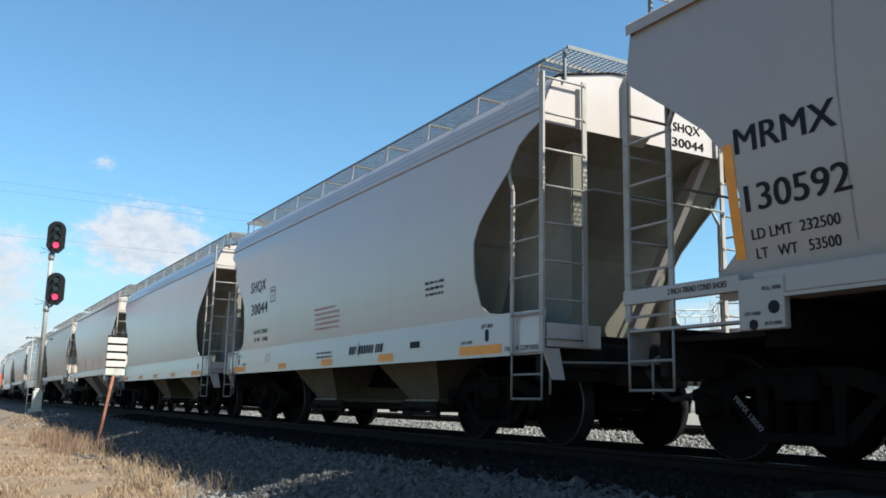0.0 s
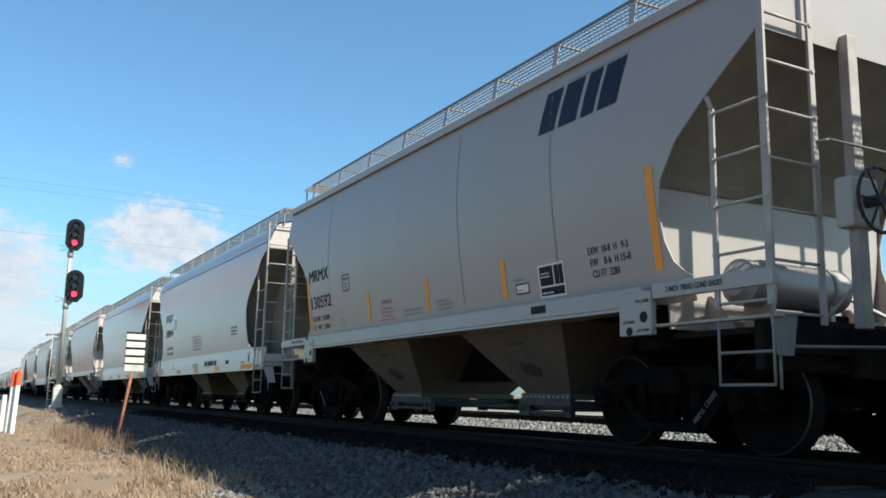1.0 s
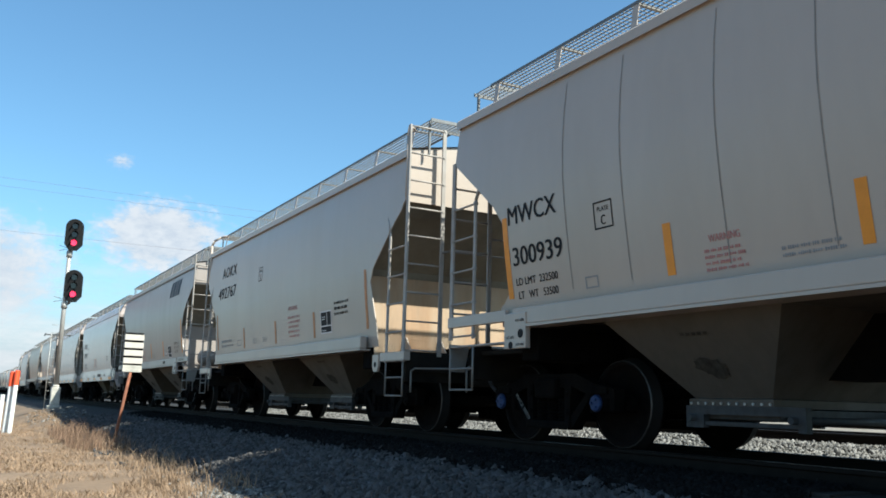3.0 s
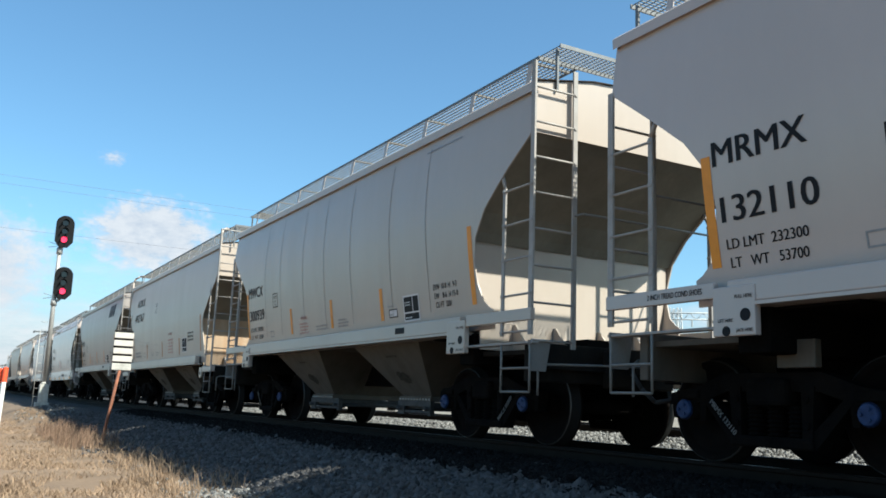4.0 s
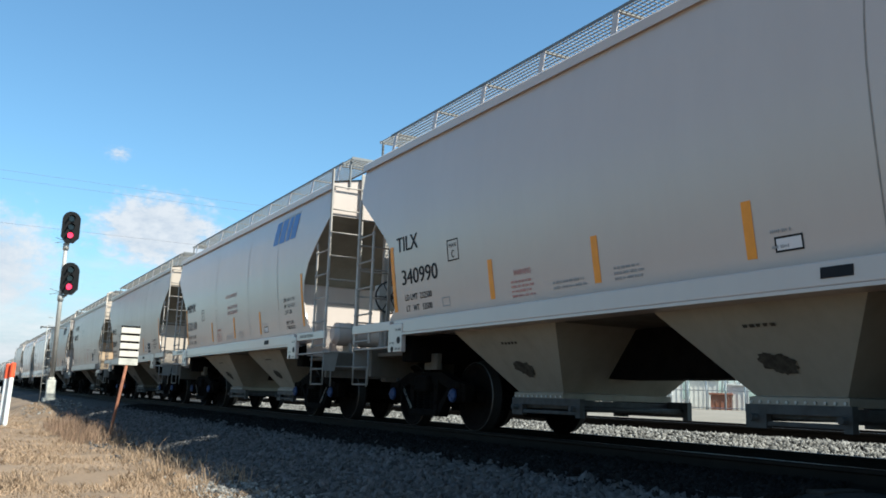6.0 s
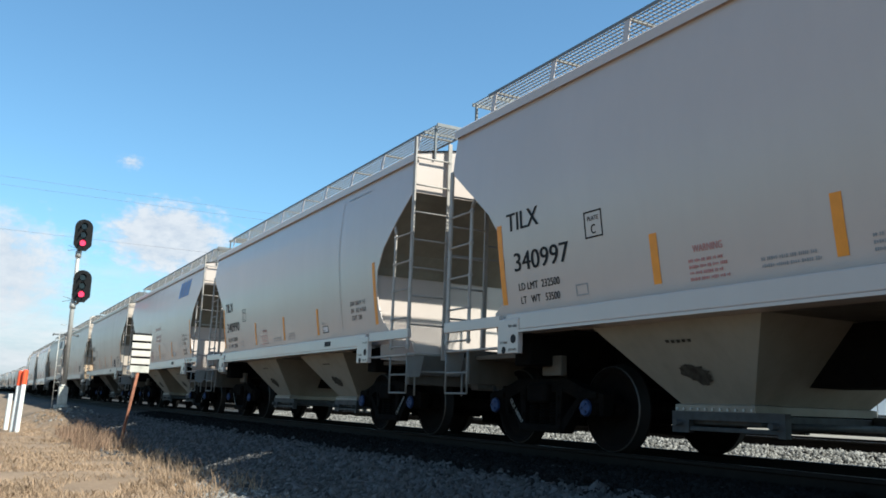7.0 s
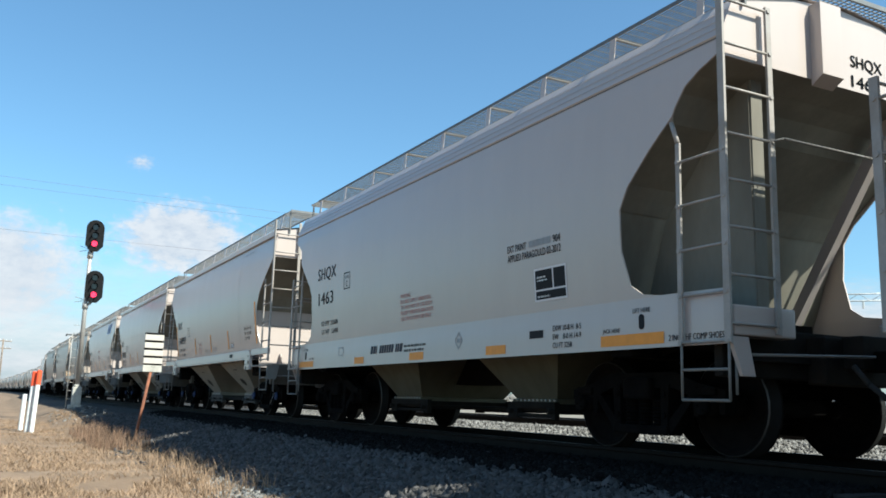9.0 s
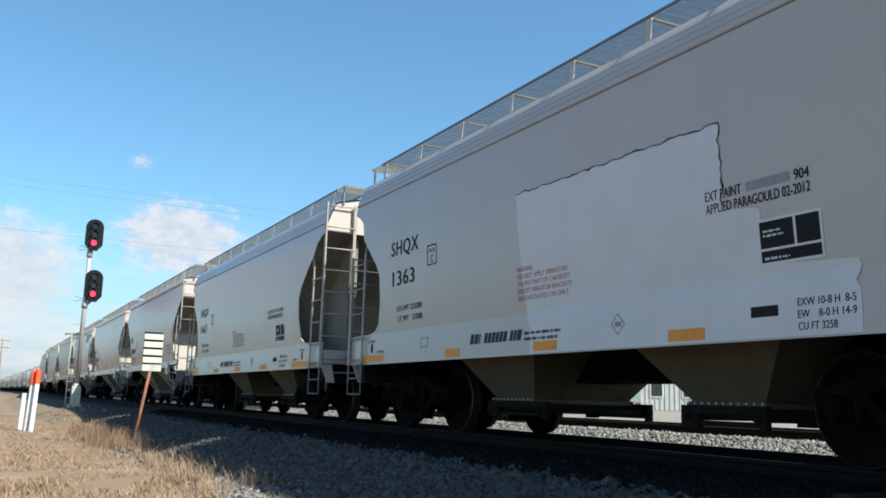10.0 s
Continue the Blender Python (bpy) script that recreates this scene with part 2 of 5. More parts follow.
def loft(bm, rings, close=True):
    vs = [[bm.verts.new(p) for p in r] for r in rings]
    n = len(vs[0])
    for a, b in zip(vs[:-1], vs[1:]):
        for k in range(n if close else n - 1):
            bm.faces.new((a[k], a[(k + 1) % n], b[(k + 1) % n], b[k]))
    if close:
        bm.faces.new(vs[0][::-1]), bm.faces.new(vs[-1])
    return bm


def lerp(table, v):
    """Linear reading of a table of (key, value) in falling or rising order of keys."""
    rows = sorted(table)
    if v <= rows[0][0]:
        return rows[0][1]
    for (a, p), (b, q) in zip(rows[:-1], rows[1:]):
        if v <= b:
            return p + (q - p) * (v - a) / (b - a)
    return rows[-1][1]


BM = bmesh.new


# ---------------------------------------------------------------- the line of the track
TRACK_X = 6.88
GAUGE = 1.435


def smooth_step(a, b, v):
    k = min(1.0, max(0.0, (v - a) / (b - a)))
    return k * k * (3 - 2 * k)


def swing(y):
    """How far the line swings sideways at y."""
    return 2.6 * smooth_step(92, 160, y) - 2.4 * smooth_step(190, 480, y)


def on_track(y):
    turn = math.degrees(math.atan2(swing(y + 2) - swing(y - 2), 4))
    return pose(TRACK_X + swing(y), y, 0, 0, 0, -turn)


# ---------------------------------------------------------------- hopper cars
# car space: x across (the camera's side is x < 0), y along, z up from the rail
RADIUS = 0.457
KINDS = {
    # rib: two hoppers under a flat side with a sill; flow: smooth round sides that reach down to the skirt
    "rib": dict(sill=1.30, eave=3.92, top=4.22, half=5.70, widths=[(1.30, 1.44), (1.6, 1.48), (1.8, 1.512), (2.0, 1.54), (2.25, 1.573), (2.5, 1.60), (2.8, 1.622), (3.1, 1.622), (3.5, 1.60), (3.92, 1.545)],
                cut=[(1.30, 4.78), (1.52, 4.78), (1.56, 4.70), (1.66, 4.58), (1.85, 4.50), (2.1, 4.47), (2.4, 4.53), (2.7, 4.76), (3.0, 5.14), (3.25, 5.48), (3.38, 5.66), (3.44, 5.70), (3.92, 5.70)]),
    "slant": dict(sill=1.22, eave=3.92, top=4.22, half=5.62, widths=[(1.22, 1.47), (1.6, 1.505), (2.0, 1.55), (2.4, 1.585), (2.8, 1.602), (3.5, 1.59), (3.92, 1.55)],
                  cut=[(1.22, 4.60), (1.5, 4.58), (2.2, 4.44), (2.4, 4.56), (2.7, 4.95), (3.0, 5.32), (3.12, 5.50), (3.2, 5.55), (3.26, 5.62), (3.92, 5.62)]),
    "flow": dict(sill=0.96, eave=3.60, top=4.24, half=5.70, widths=[(0.96, 1.56), (1.36, 1.56), (1.42, 1.545), (1.6, 1.56), (2.1, 1.60), (2.6, 1.622), (2.9, 1.622), (3.4, 1.595), (3.60, 1.565)],
                 cut=[(0.96, 5.70), (1.42, 5.70), (1.43, 4.86), (1.46, 4.62), (1.56, 4.46), (1.9, 4.36), (2.3, 4.37), (2.5, 4.50), (2.8, 4.84), (3.02, 5.12), (3.10, 5.16), (3.26, 5.28), (3.36, 5.46), (3.42, 5.62), (3.46, 5.70), (3.60, 5.70)]),
}


def half_width(kind, z):
    return lerp(KINDS[kind]["widths"], z)


def cut_at(kind, z, end):
    """Where the side ends at height z; the front is cut less deep on two kinds."""
    more = 0.0
    if end > 0 and kind == "slant":
        more = 0.24 * min(1.0, max(0.0, (3.2 - z) / 0.7))
    elif end > 0 and kind == "flow" and z > 1.425:
        more = 0.2 * min(1.0, max(0.0, (3.4 - z) / 0.5))
    return lerp(KINDS[kind]["cut"], z) + more


def side_sheet(kind, sign):
    """One pressed side of the body, with the cut-away ends, 18 mm thick."""
    k = KINDS[kind]
    zs = sorted({z for z, _ in k["cut"]} | {k["sill"] + (k["eave"] - k["sill"]) * i / 16 for i in range(17)})
    bm = BM()
    layers = []
    for inset in (0.0, 0.018):
        rows = []
        for z in zs:
            w = half_width(kind, z) - inset
            rows.append([bm.verts.new((sign * w, cut_at(kind, z, j) * j / 12, z)) for j in range(-12, 13)])
        layers.append(rows)
        for a, b in zip(rows[:-1], rows[1:]):
            for j in range(24):
                bm.faces.new((a[j], a[j + 1], b[j + 1], b[j]))
    o, i = layers
    rim_o = o[0] + [r[-1] for r in o[1:]] + o[-1][-2::-1] + [r[0] for r in o[-2:0:-1]]
    rim_i = i[0] + [r[-1] for r in i[1:]] + i[-1][-2::-1] + [r[0] for r in i[-2:0:-1]]
    for n in range(len(rim_o)):
        m = (n + 1) % len(rim_o)
        bm.faces.new((rim_o[n], rim_o[m], rim_i[m], rim_i[n]))
    return bm


def roof_sheet(kind):
    k = KINDS[kind]
    w, e, t, h = half_width(kind, k["eave"]), k["eave"], k["top"], k["half"]
    if kind == "flow":
        prof = [(-w, e), (-w - 0.012, e + 0.015), (-w + 0.06, e + 0.20), (-w + 0.13, e + 0.36), (-w + 0.22, e + 0.42), (-0.6, t - 0.05), (0, t), (0.6, t - 0.05), (w - 0.22, e + 0.42), (w - 0.13, e + 0.36), (w - 0.06, e + 0.20), (w + 0.012, e + 0.015), (w, e)]
    else:
        prof = [(-w, e - 0.0), (-w - 0.045, e - 0.03), (-w - 0.05, e + 0.07), (-w - 0.02, e + 0.10), (-0.75, t - 0.05), (0, t), (0.75, t - 0.05), (w + 0.02, e + 0.10), (w + 0.05, e + 0.07), (w + 0.045, e - 0.03), (w, e)]
    bm = BM()
    rings = [[(x, y, z) for x, z in prof] for y in (-h - 0.01, -h / 2, 0, h / 2, h + 0.01)]
    vs = [[bm.verts.new(p) for p in r] for r in rings]
    for a, b in zip(vs[:-1], vs[1:]):
        for j in range(len(prof) - 1):
            bm.faces.new((a[j], a[j + 1], b[j + 1], b[j]))
    return bm, prof


def end_sheet(kind, prof, end):
    """The upright sheet that closes the top of an end."""
    k = KINDS[kind]
    low = {"rib": 3.42, "slant": 3.24, "flow": 3.44}[kind]
    y = end * (k["half"] - 0.03)
    line = [(-half_width(kind, low) + 0.03, low)] + [(x * 0.985, z - 0.012) for x, z in prof] + [(half_width(kind, low) - 0.03, low)]
    return prism(BM(), line, y - 0.006, y + 0.006, "y")


def slope_sheet(kind, end):
    """The sheet that runs down and in behind the cut-away of the side."""
    k = KINDS[kind]
    low = 2.36 if kind == "rib" else 2.30
    high = {"rib": 3.44, "slant": 3.26, "flow": 3.46}[kind]
    bm = BM()
    zs = [high - (high - low) * i / 10 for i in range(11)]
    layers = []
    for d in (0.0, 0.02):
        layers.append([[bm.verts.new((s * (half_width(kind, z) - 0.021), end * (cut_at(kind, z, end) - 0.05 - d), z + d)) for s in (-1, 1)] for z in zs])
    for rows in layers:
        for a, b in zip(rows[:-1], rows[1:]):
            bm.faces.new((a[0], a[1], b[1], b[0]))
    return bm


def hopper_bin(centre, kind):
    top_z, low = (1.36, 0.53) if kind != "flow" else (1.30, 0.50)
    wx, wl = (1.46, 0.78) if kind != "flow" else (1.25, 0.75)
    def ring(x, y, z):
        return [(-x, centre - y, z), (x, centre - y, z), (x, centre + y, z), (-x, centre + y, z)]
    return loft(BM(), [ring(wx, 1.17, top_z), ring(wl, 0.45, low), ring(wl + 0.04, 0.49, low - 0.01), ring(wl + 0.04, 0.49, low - 0.08)])


def grating(half, x0, x1, z, step, bars=10):
    """Thin open grating: long bars, cross bars and two edge angles."""
    bm = BM()
    for x in np.linspace(x0, x1, bars):
        box(bm, x - 0.005, x + 0.005, -half, half, z + 0.012, z + 0.022)
    for y in np.arange(-half, half + 0.01, step):
        box(bm, x0, x1, y - 0.005, y + 0.005, z + 0.013, z + 0.020)
    for x in (x0, x1):
        box(bm, x - 0.006, x + 0.006, -half, half, z - 0.006, z + 0.030)
    return bm


def letters(text, height, spacing=1.0):
    """A flat mesh of a line of writing: x to the right, y up, from its lower left corner."""
    cu = bpy.data.curves.new("writing", "FONT")
    cu.body, cu.size, cu.space_character, cu.resolution_u = text, height / 0.72, spacing, 3
    ob = bpy.data.objects.new("writing", cu)
    me = bpy.data.meshes.new_from_object(ob)
    bpy.data.objects.remove(ob)
    bpy.data.curves.remove(cu)
    # a second layer, a hair to the side and in front, makes the strokes bold
    shift = height * 0.06
    bm = BM()
    bm.from_mesh(me)
    copy = bmesh.ops.duplicate(bm, geom=bm.verts[:] + bm.edges[:] + bm.faces[:])
    for g in copy["geom"]:
        if isinstance(g, bmesh.types.BMVert):
            g.co.x += shift
            g.co.z = 0.001
    bm.to_mesh(me)
    bm.free()
    return me


def on_side(me_or_faces, kind, y, z, proud=0.004):
    """Lays a flat drawing on the body's side towards x < 0."""
    for v in me_or_faces.vertices:
        u, w, d = v.co
        v.co = (-half_width(kind, z + w) - proud - d, y - u, z + w)
    return me_or_faces


def sheet_of(shapes):
    """A flat mesh of four-cornered or other shapes, each a list of (u, v)."""
    bm = BM()
    for s in shapes:
        bm.faces.new([bm.verts.new((u, v, 0)) for u, v in s])
    bmesh.ops.remove_doubles(bm, verts=bm.verts[:], dist=0.00001)
    me = bpy.data.meshes.new("mark")
    bm.to_mesh(me)
    bm.free()
    return me


def rect(u, v, w, h, lean=0.0):
    n = 4
    out = [(u + lean * h * i / n, v + h * i / n) for i in range(n + 1)]
    return out + [(a + w, b) for a, b in out[::-1]]


def stencil(car, kind, name, me, mat, y, z, label="", proud=0.004):
    on_side(me, kind, y, z, proud)
    me.materials.clear()
    me.materials.append(mat)
    me.name = name
    return part(name, me, mat, car, label)


def fine_print(car, kind, y, z, w, h, lines, mat):
    """Small lettering that cannot be read, as bars."""
    rng = random.Random(round(y * 100 + z * 10))
    shapes = []
    for i in range(lines):
        v, u, end = h - (i + 1) * h / lines, 0.0, w * rng.uniform(0.8, 1.0)
        tall = h / lines * 0.52
        while u < end:
            for _ in range(rng.randint(2, 6)):
                l = tall * rng.uniform(0.35, 0.6)
                if u + l < end:
                    k = rng.choice((0.0, 0.0, 0.35))
                    shapes.append(rect(u, v + tall * k * 0.5, l, tall * (1 - k)))
                u += l + tall * 0.22
            u += tall * 0.6
    stencil(car, kind, "small_lettering", sheet_of(shapes), mat, y, z, proud=0.006)["kind"] = "stuff"


# trucks are built once and shared
def build_truck_meshes():
    m = {}
    for side in (-1, 1):
        bm = BM()
        x = side * 1.0
        # cast frame: arched top chord, sloped tension members, columns, spring seat, pedestal jaws
        top = [(-1.12, 0.60), (-1.12, 0.50), (-0.74, 0.53), (-0.45, 0.62), (0.45, 0.62), (0.74, 0.53), (1.12, 0.50), (1.12, 0.60), (0.80, 0.66), (0.48, 0.77), (-0.48, 0.77), (-0.80, 0.66)]
        prism(bm, top, x - 0.07, x + 0.07, "x")
        for s in (-1, 1):
            prism(bm, [(s * 0.76, 0.56), (s * 0.66, 0.56), (s * 0.34, 0.27), (s * 0.40, 0.17)], x - 0.065, x + 0.065, "x")
            prism(bm, [(s * 0.30, 0.26), (s * 0.39, 0.26), (s * 0.42, 0.66), (s * 0.30, 0.66)], x - 0.085, x + 0.085, "x")
            prism(bm, [(s * 0.70, 0.56), (s * 0.78, 0.56), (s * 0.78, 0.36), (s * 0.72, 0.36)], x - 0.06, x + 0.06, "x")
            prism(bm, [(s * 1.03, 0.56), (s * 1.12, 0.56), (s * 1.10, 0.38), (s * 1.04, 0.38)], x - 0.06, x + 0.06, "x")
            box(bm, x - 0.1, x + 0.1, s * 0.9 - 0.13, s * 0.9 + 0.13, 0.55, 0.63, 0.015)
        box(bm, x - 0.11, x + 0.11, -0.40, 0.40, 0.17, 0.26, 0.02)
        for s in (-1, 1):
            rod(bm, (x - 0.08, s * 0.345, 0.56), (x - 0.1, s * 0.345, 0.56), 0.03, 8)
            rod(bm, (x - 0.08, s * 0.345, 0.36), (x - 0.1, s * 0.345, 0.36), 0.03, 8)
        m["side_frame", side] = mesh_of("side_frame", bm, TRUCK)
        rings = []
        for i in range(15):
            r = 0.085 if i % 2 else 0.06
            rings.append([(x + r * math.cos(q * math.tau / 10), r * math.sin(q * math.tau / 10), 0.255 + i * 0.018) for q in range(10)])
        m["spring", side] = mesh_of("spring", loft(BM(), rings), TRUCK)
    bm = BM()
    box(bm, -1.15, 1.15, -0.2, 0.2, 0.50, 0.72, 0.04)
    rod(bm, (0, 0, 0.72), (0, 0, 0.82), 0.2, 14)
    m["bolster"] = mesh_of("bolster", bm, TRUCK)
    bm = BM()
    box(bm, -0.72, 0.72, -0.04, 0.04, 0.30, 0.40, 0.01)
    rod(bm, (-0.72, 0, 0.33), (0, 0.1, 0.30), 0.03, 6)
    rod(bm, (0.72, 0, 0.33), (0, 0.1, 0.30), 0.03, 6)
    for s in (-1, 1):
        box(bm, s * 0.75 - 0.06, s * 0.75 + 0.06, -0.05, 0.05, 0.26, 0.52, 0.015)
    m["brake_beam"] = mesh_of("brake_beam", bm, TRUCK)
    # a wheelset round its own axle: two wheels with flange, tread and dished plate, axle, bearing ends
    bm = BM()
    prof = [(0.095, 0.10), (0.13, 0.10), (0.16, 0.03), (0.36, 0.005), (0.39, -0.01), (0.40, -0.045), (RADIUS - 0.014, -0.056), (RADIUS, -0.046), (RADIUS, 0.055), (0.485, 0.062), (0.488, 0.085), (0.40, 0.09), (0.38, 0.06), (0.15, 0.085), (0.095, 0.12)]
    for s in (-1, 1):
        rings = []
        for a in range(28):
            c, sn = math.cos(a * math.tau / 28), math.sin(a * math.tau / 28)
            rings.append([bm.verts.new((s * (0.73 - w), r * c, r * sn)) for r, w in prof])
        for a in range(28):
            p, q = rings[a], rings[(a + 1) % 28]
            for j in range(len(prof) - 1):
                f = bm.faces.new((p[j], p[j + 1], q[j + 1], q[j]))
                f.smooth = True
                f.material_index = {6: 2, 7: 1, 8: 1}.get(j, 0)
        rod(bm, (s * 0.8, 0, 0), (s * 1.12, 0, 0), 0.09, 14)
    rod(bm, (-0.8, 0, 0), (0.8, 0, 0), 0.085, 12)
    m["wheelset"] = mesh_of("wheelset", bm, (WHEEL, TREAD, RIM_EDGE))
    bm = BM()
    rod(bm, (-1.12, 0, 0), (-1.15, 0, 0), 0.095, 14, 0.075)
    for k in range(3):
        a = k * math.tau / 3
        rod(bm, (-1.14, 0.045 * math.cos(a), 0.045 * math.sin(a)), (-1.168, 0.045 * math.cos(a), 0.045 * math.sin(a)), 0.014, 6)
    m["bearing_cap"] = bm
    return m


TRUCKS = build_truck_meshes()
caps = TRUCKS.pop("bearing_cap")
TRUCKS["cap_dark"] = mesh_of("bearing_cap", caps.copy(), TRUCK)
TRUCKS["cap_blue"] = mesh_of("bearing_cap", caps.copy(), HUB_BLUE)
caps.free()
WHEELSETS = []


def add_trucks(car, blue, far):
    for end in (-1, 1):
        truck = new("truck")
        truck.parent = car
        truck.matrix_basis = pose(0, end * 4.2 + 0.18, 0)
        part("bolster", TRUCKS["bolster"], None, truck)
        for side in (-1, 1):
            part("side_frame", TRUCKS["side_frame", side], None, truck)
            if not far:
                for sy in (-0.2, 0.0, 0.2):
                    part("spring", TRUCKS["spring", side], None, truck, at=pose(0, sy, 0))
        for a in (-0.36, 0.36):
            part("brake_beam", TRUCKS["brake_beam"], None, truck, at=pose(0, a, 0))
        for a in (-0.9, 0.9):
            w = part("wheelset", TRUCKS["wheelset"], None, truck, at=pose(0, a, RADIUS))
            if not far:
                part("bearing_cap", TRUCKS["cap_blue" if blue else "cap_dark"], None, truck, "blue bearing cap" if blue else "", at=pose(0, a, RADIUS))
                WHEELSETS.append((w, a))


SHARED = {}


def shared(key, make, mats, smooth=False):
    if key not in SHARED:
        SHARED[key] = mesh_of(key[0], make(), mats, smooth)
    return SHARED[key]


def hopper_car(kind, paint, label, blue=False, far=False, strip=ORANGE):
    k = KINDS[kind]
    car = thing("hopper_car", label, "hopper car", "freight train of hopper cars")
    tag = (kind, paint.name)
    P = lambda name, key, make, mats, lab="", at=None, parent=None, smooth=False: part(name, shared((name, key) + tag, make, mats, smooth), None, parent or car, lab, at)
    for s in (-1, 1):
        P("side_sheet", s, lambda: side_sheet(kind, s), paint, smooth=True)
    bm, prof = roof_sheet(kind)
    bm.free()
    P("roof", 0, lambda: roof_sheet(kind)[0], paint, smooth=True)
    for e in (-1, 1):
        P("end_sheet", e, lambda: end_sheet(kind, prof, e), paint)
        P("slope_sheet", e, lambda: slope_sheet(kind, e), RECESS_DUST_SHADE, "slope sheet in dusty paint darkened for the recess's shade")
        # bulkhead over the truck, with its two braces
        def bulkhead():
            b = BM()
            y = e * (cut_at(kind, 2.3, e) - 0.07)
            if kind == "flow":
                # the slope goes on down to the outlet
                pts = [(4.31, 2.31), (4.29, 2.31), (3.83, 1.06), (3.85, 1.06)]
                return prism(b, [(e * (v + (0.2 if e > 0 else 0.0)), z) for v, z in pts], -1.535, 1.535, "x")
            line = [(-half_width(kind, z) + 0.022, z) for z in (1.08, 1.5, 1.8, 2.1, 2.38)]
            prism(b, line + [(-x, z) for x, z in line[::-1]], y - 0.01, y + 0.01, "y")
            return b
        # the flow bulkhead's missing sunlight is painted in with the dark recess colour
        wall = P("bulkhead", e, bulkhead, {"flow": RECESS_DUST_SHADE, "slant": RUST_STAINED, "rib": paint}[kind])
        if not far and kind != "flow":
            for bx in (-0.95, -0.35, 0.35, 0.95):
                def knee():
                    y = e * (cut_at(kind, 2.3, e) - 0.06)
                    return prism(BM(), [(y, 1.06), (y + e * 0.34, 1.06), (y + e * 0.05, 1.40), (y, 1.40)], -0.012, 0.012, "x")
                P("knee_brace", e, knee, paint, at=pose(bx, 0, 0), parent=wall)
        # end platform and buffer beam
        def platform():
            b = BM()
            z = 1.06
            box(b, -0.22, 0.22, min(e * 3.6, e * 5.9), max(e * 3.6, e * 5.9), 0.80, 1.09, 0.015)
            box(b, -1.35, 1.35, min(e * 4.4, e * 5.4), max(e * 4.4, e * 5.4), 1.0, 1.05)
            return b
        P("end_platform", e, platform, HOPPER_GRIME_SHADE if kind == "rib" and paint is PAINT_GREY else DARK_STEEL)
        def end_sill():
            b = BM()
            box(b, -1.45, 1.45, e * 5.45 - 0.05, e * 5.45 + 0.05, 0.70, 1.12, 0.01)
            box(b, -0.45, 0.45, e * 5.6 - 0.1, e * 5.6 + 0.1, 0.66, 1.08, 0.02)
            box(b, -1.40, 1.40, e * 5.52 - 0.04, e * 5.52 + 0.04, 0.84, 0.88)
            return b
        P("end_sill", e, end_sill, HOPPER_GRIME_SHADE if kind == "rib" and paint is PAINT_GREY else DARK_STEEL)
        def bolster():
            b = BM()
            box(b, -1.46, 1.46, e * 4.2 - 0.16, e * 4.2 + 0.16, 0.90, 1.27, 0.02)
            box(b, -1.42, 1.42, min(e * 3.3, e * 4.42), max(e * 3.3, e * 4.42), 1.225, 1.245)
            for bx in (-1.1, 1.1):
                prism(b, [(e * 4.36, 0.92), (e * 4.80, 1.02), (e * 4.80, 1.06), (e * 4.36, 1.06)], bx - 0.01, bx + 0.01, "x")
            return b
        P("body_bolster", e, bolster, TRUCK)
        if kind == "rib" and e > 0 and paint is PAINT_GREY:
            P("bolster_end", e, lambda: box(BM(), -1.16, -1.08, e * 4.2 - 0.32, e * 4.2 + 0.04, 0.80, 1.02, 0.01), HOPPER_GRIME_SHADE)
        if not far:
            def cross_rail():
                b = BM()
                z = 2.72 if kind == "flow" else 2.52
                pipe(b, [(-1.05, e * 5.75, z), (-0.98, e * 5.82, z + 0.02), (0.98, e * 5.82, z + 0.02), (1.05, e * 5.75, z)], 0.013, 6)
                return b
            P("end_handrail", e, cross_rail, STEP_STEEL)
        def coupler():
            b = BM()
            box(b, -0.09, 0.09, min(e * 5.8, e * 6.22), max(e * 5.8, e * 6.22), 0.78, 0.96, 0.02)
            prism(b, [(-0.15, e * 6.18), (0.16, e * 6.18), (0.17, e * 6.34), (0.05, e * 6.36), (0.04, e * 6.28), (-0.15, e * 6.38)], 0.72, 1.0, "z")
            return b
        P("coupler", e, coupler, TRUCK)
        if not far:
            def hose():
                b = BM()
                pts = [(-0.35, e * 5.9, 0.82), (-0.36, e * 6.05, 0.66), (-0.3, e * 6.2, 0.52), (-0.2, e * 6.34, 0.55)]
                pipe(b, pts, 0.025, 8)
                rod(b, (-0.2, e * 6.3, 0.55), (-0.12, e * 6.42, 0.57), 0.04, 8)
                return b
            P("air_hose", e, hose, RUBBER)
            def lever():
                b = BM()
                pipe(b, [(-1.42, e * 5.62, 0.55), (-1.42, e * 5.62, 0.84), (-1.36, e * 5.62, 0.88), (-0.2, e * 6.0, 0.9)], 0.013, 6)
                return b
            P("uncoupling_lever", e, lever, STEP_STEEL)
        for s in (-1, 1):
            # tall corner ladder on the side, its bent grab rail, the end ladder and the step below
            x = s * 1.60
            top = {"rib": 4.22, "slant": 4.34, "flow": 3.98}[kind] if e < 0 else {"rib": 3.44, "slant": 3.9, "flow": 2.74}[kind]
            ya, yb = e * 5.72, e * 5.18
            low = {"rib": 1.18, "slant": 0.52, "flow": 0.98}[kind]
            def side_ladder():
                b = BM()
                box(b, x - 0.014, x + 0.014, ya - 0.036, ya + 0.036, low if kind == "rib" else 0.96, top, 0.004)
                bend = {"rib": 3.02, "slant": 3.0, "flow": 2.92}[kind]
                box(b, x - 0.012, x + 0.012, yb - 0.026, yb + 0.026, low if kind == "rib" else 0.98, bend - 0.16, 0.004)
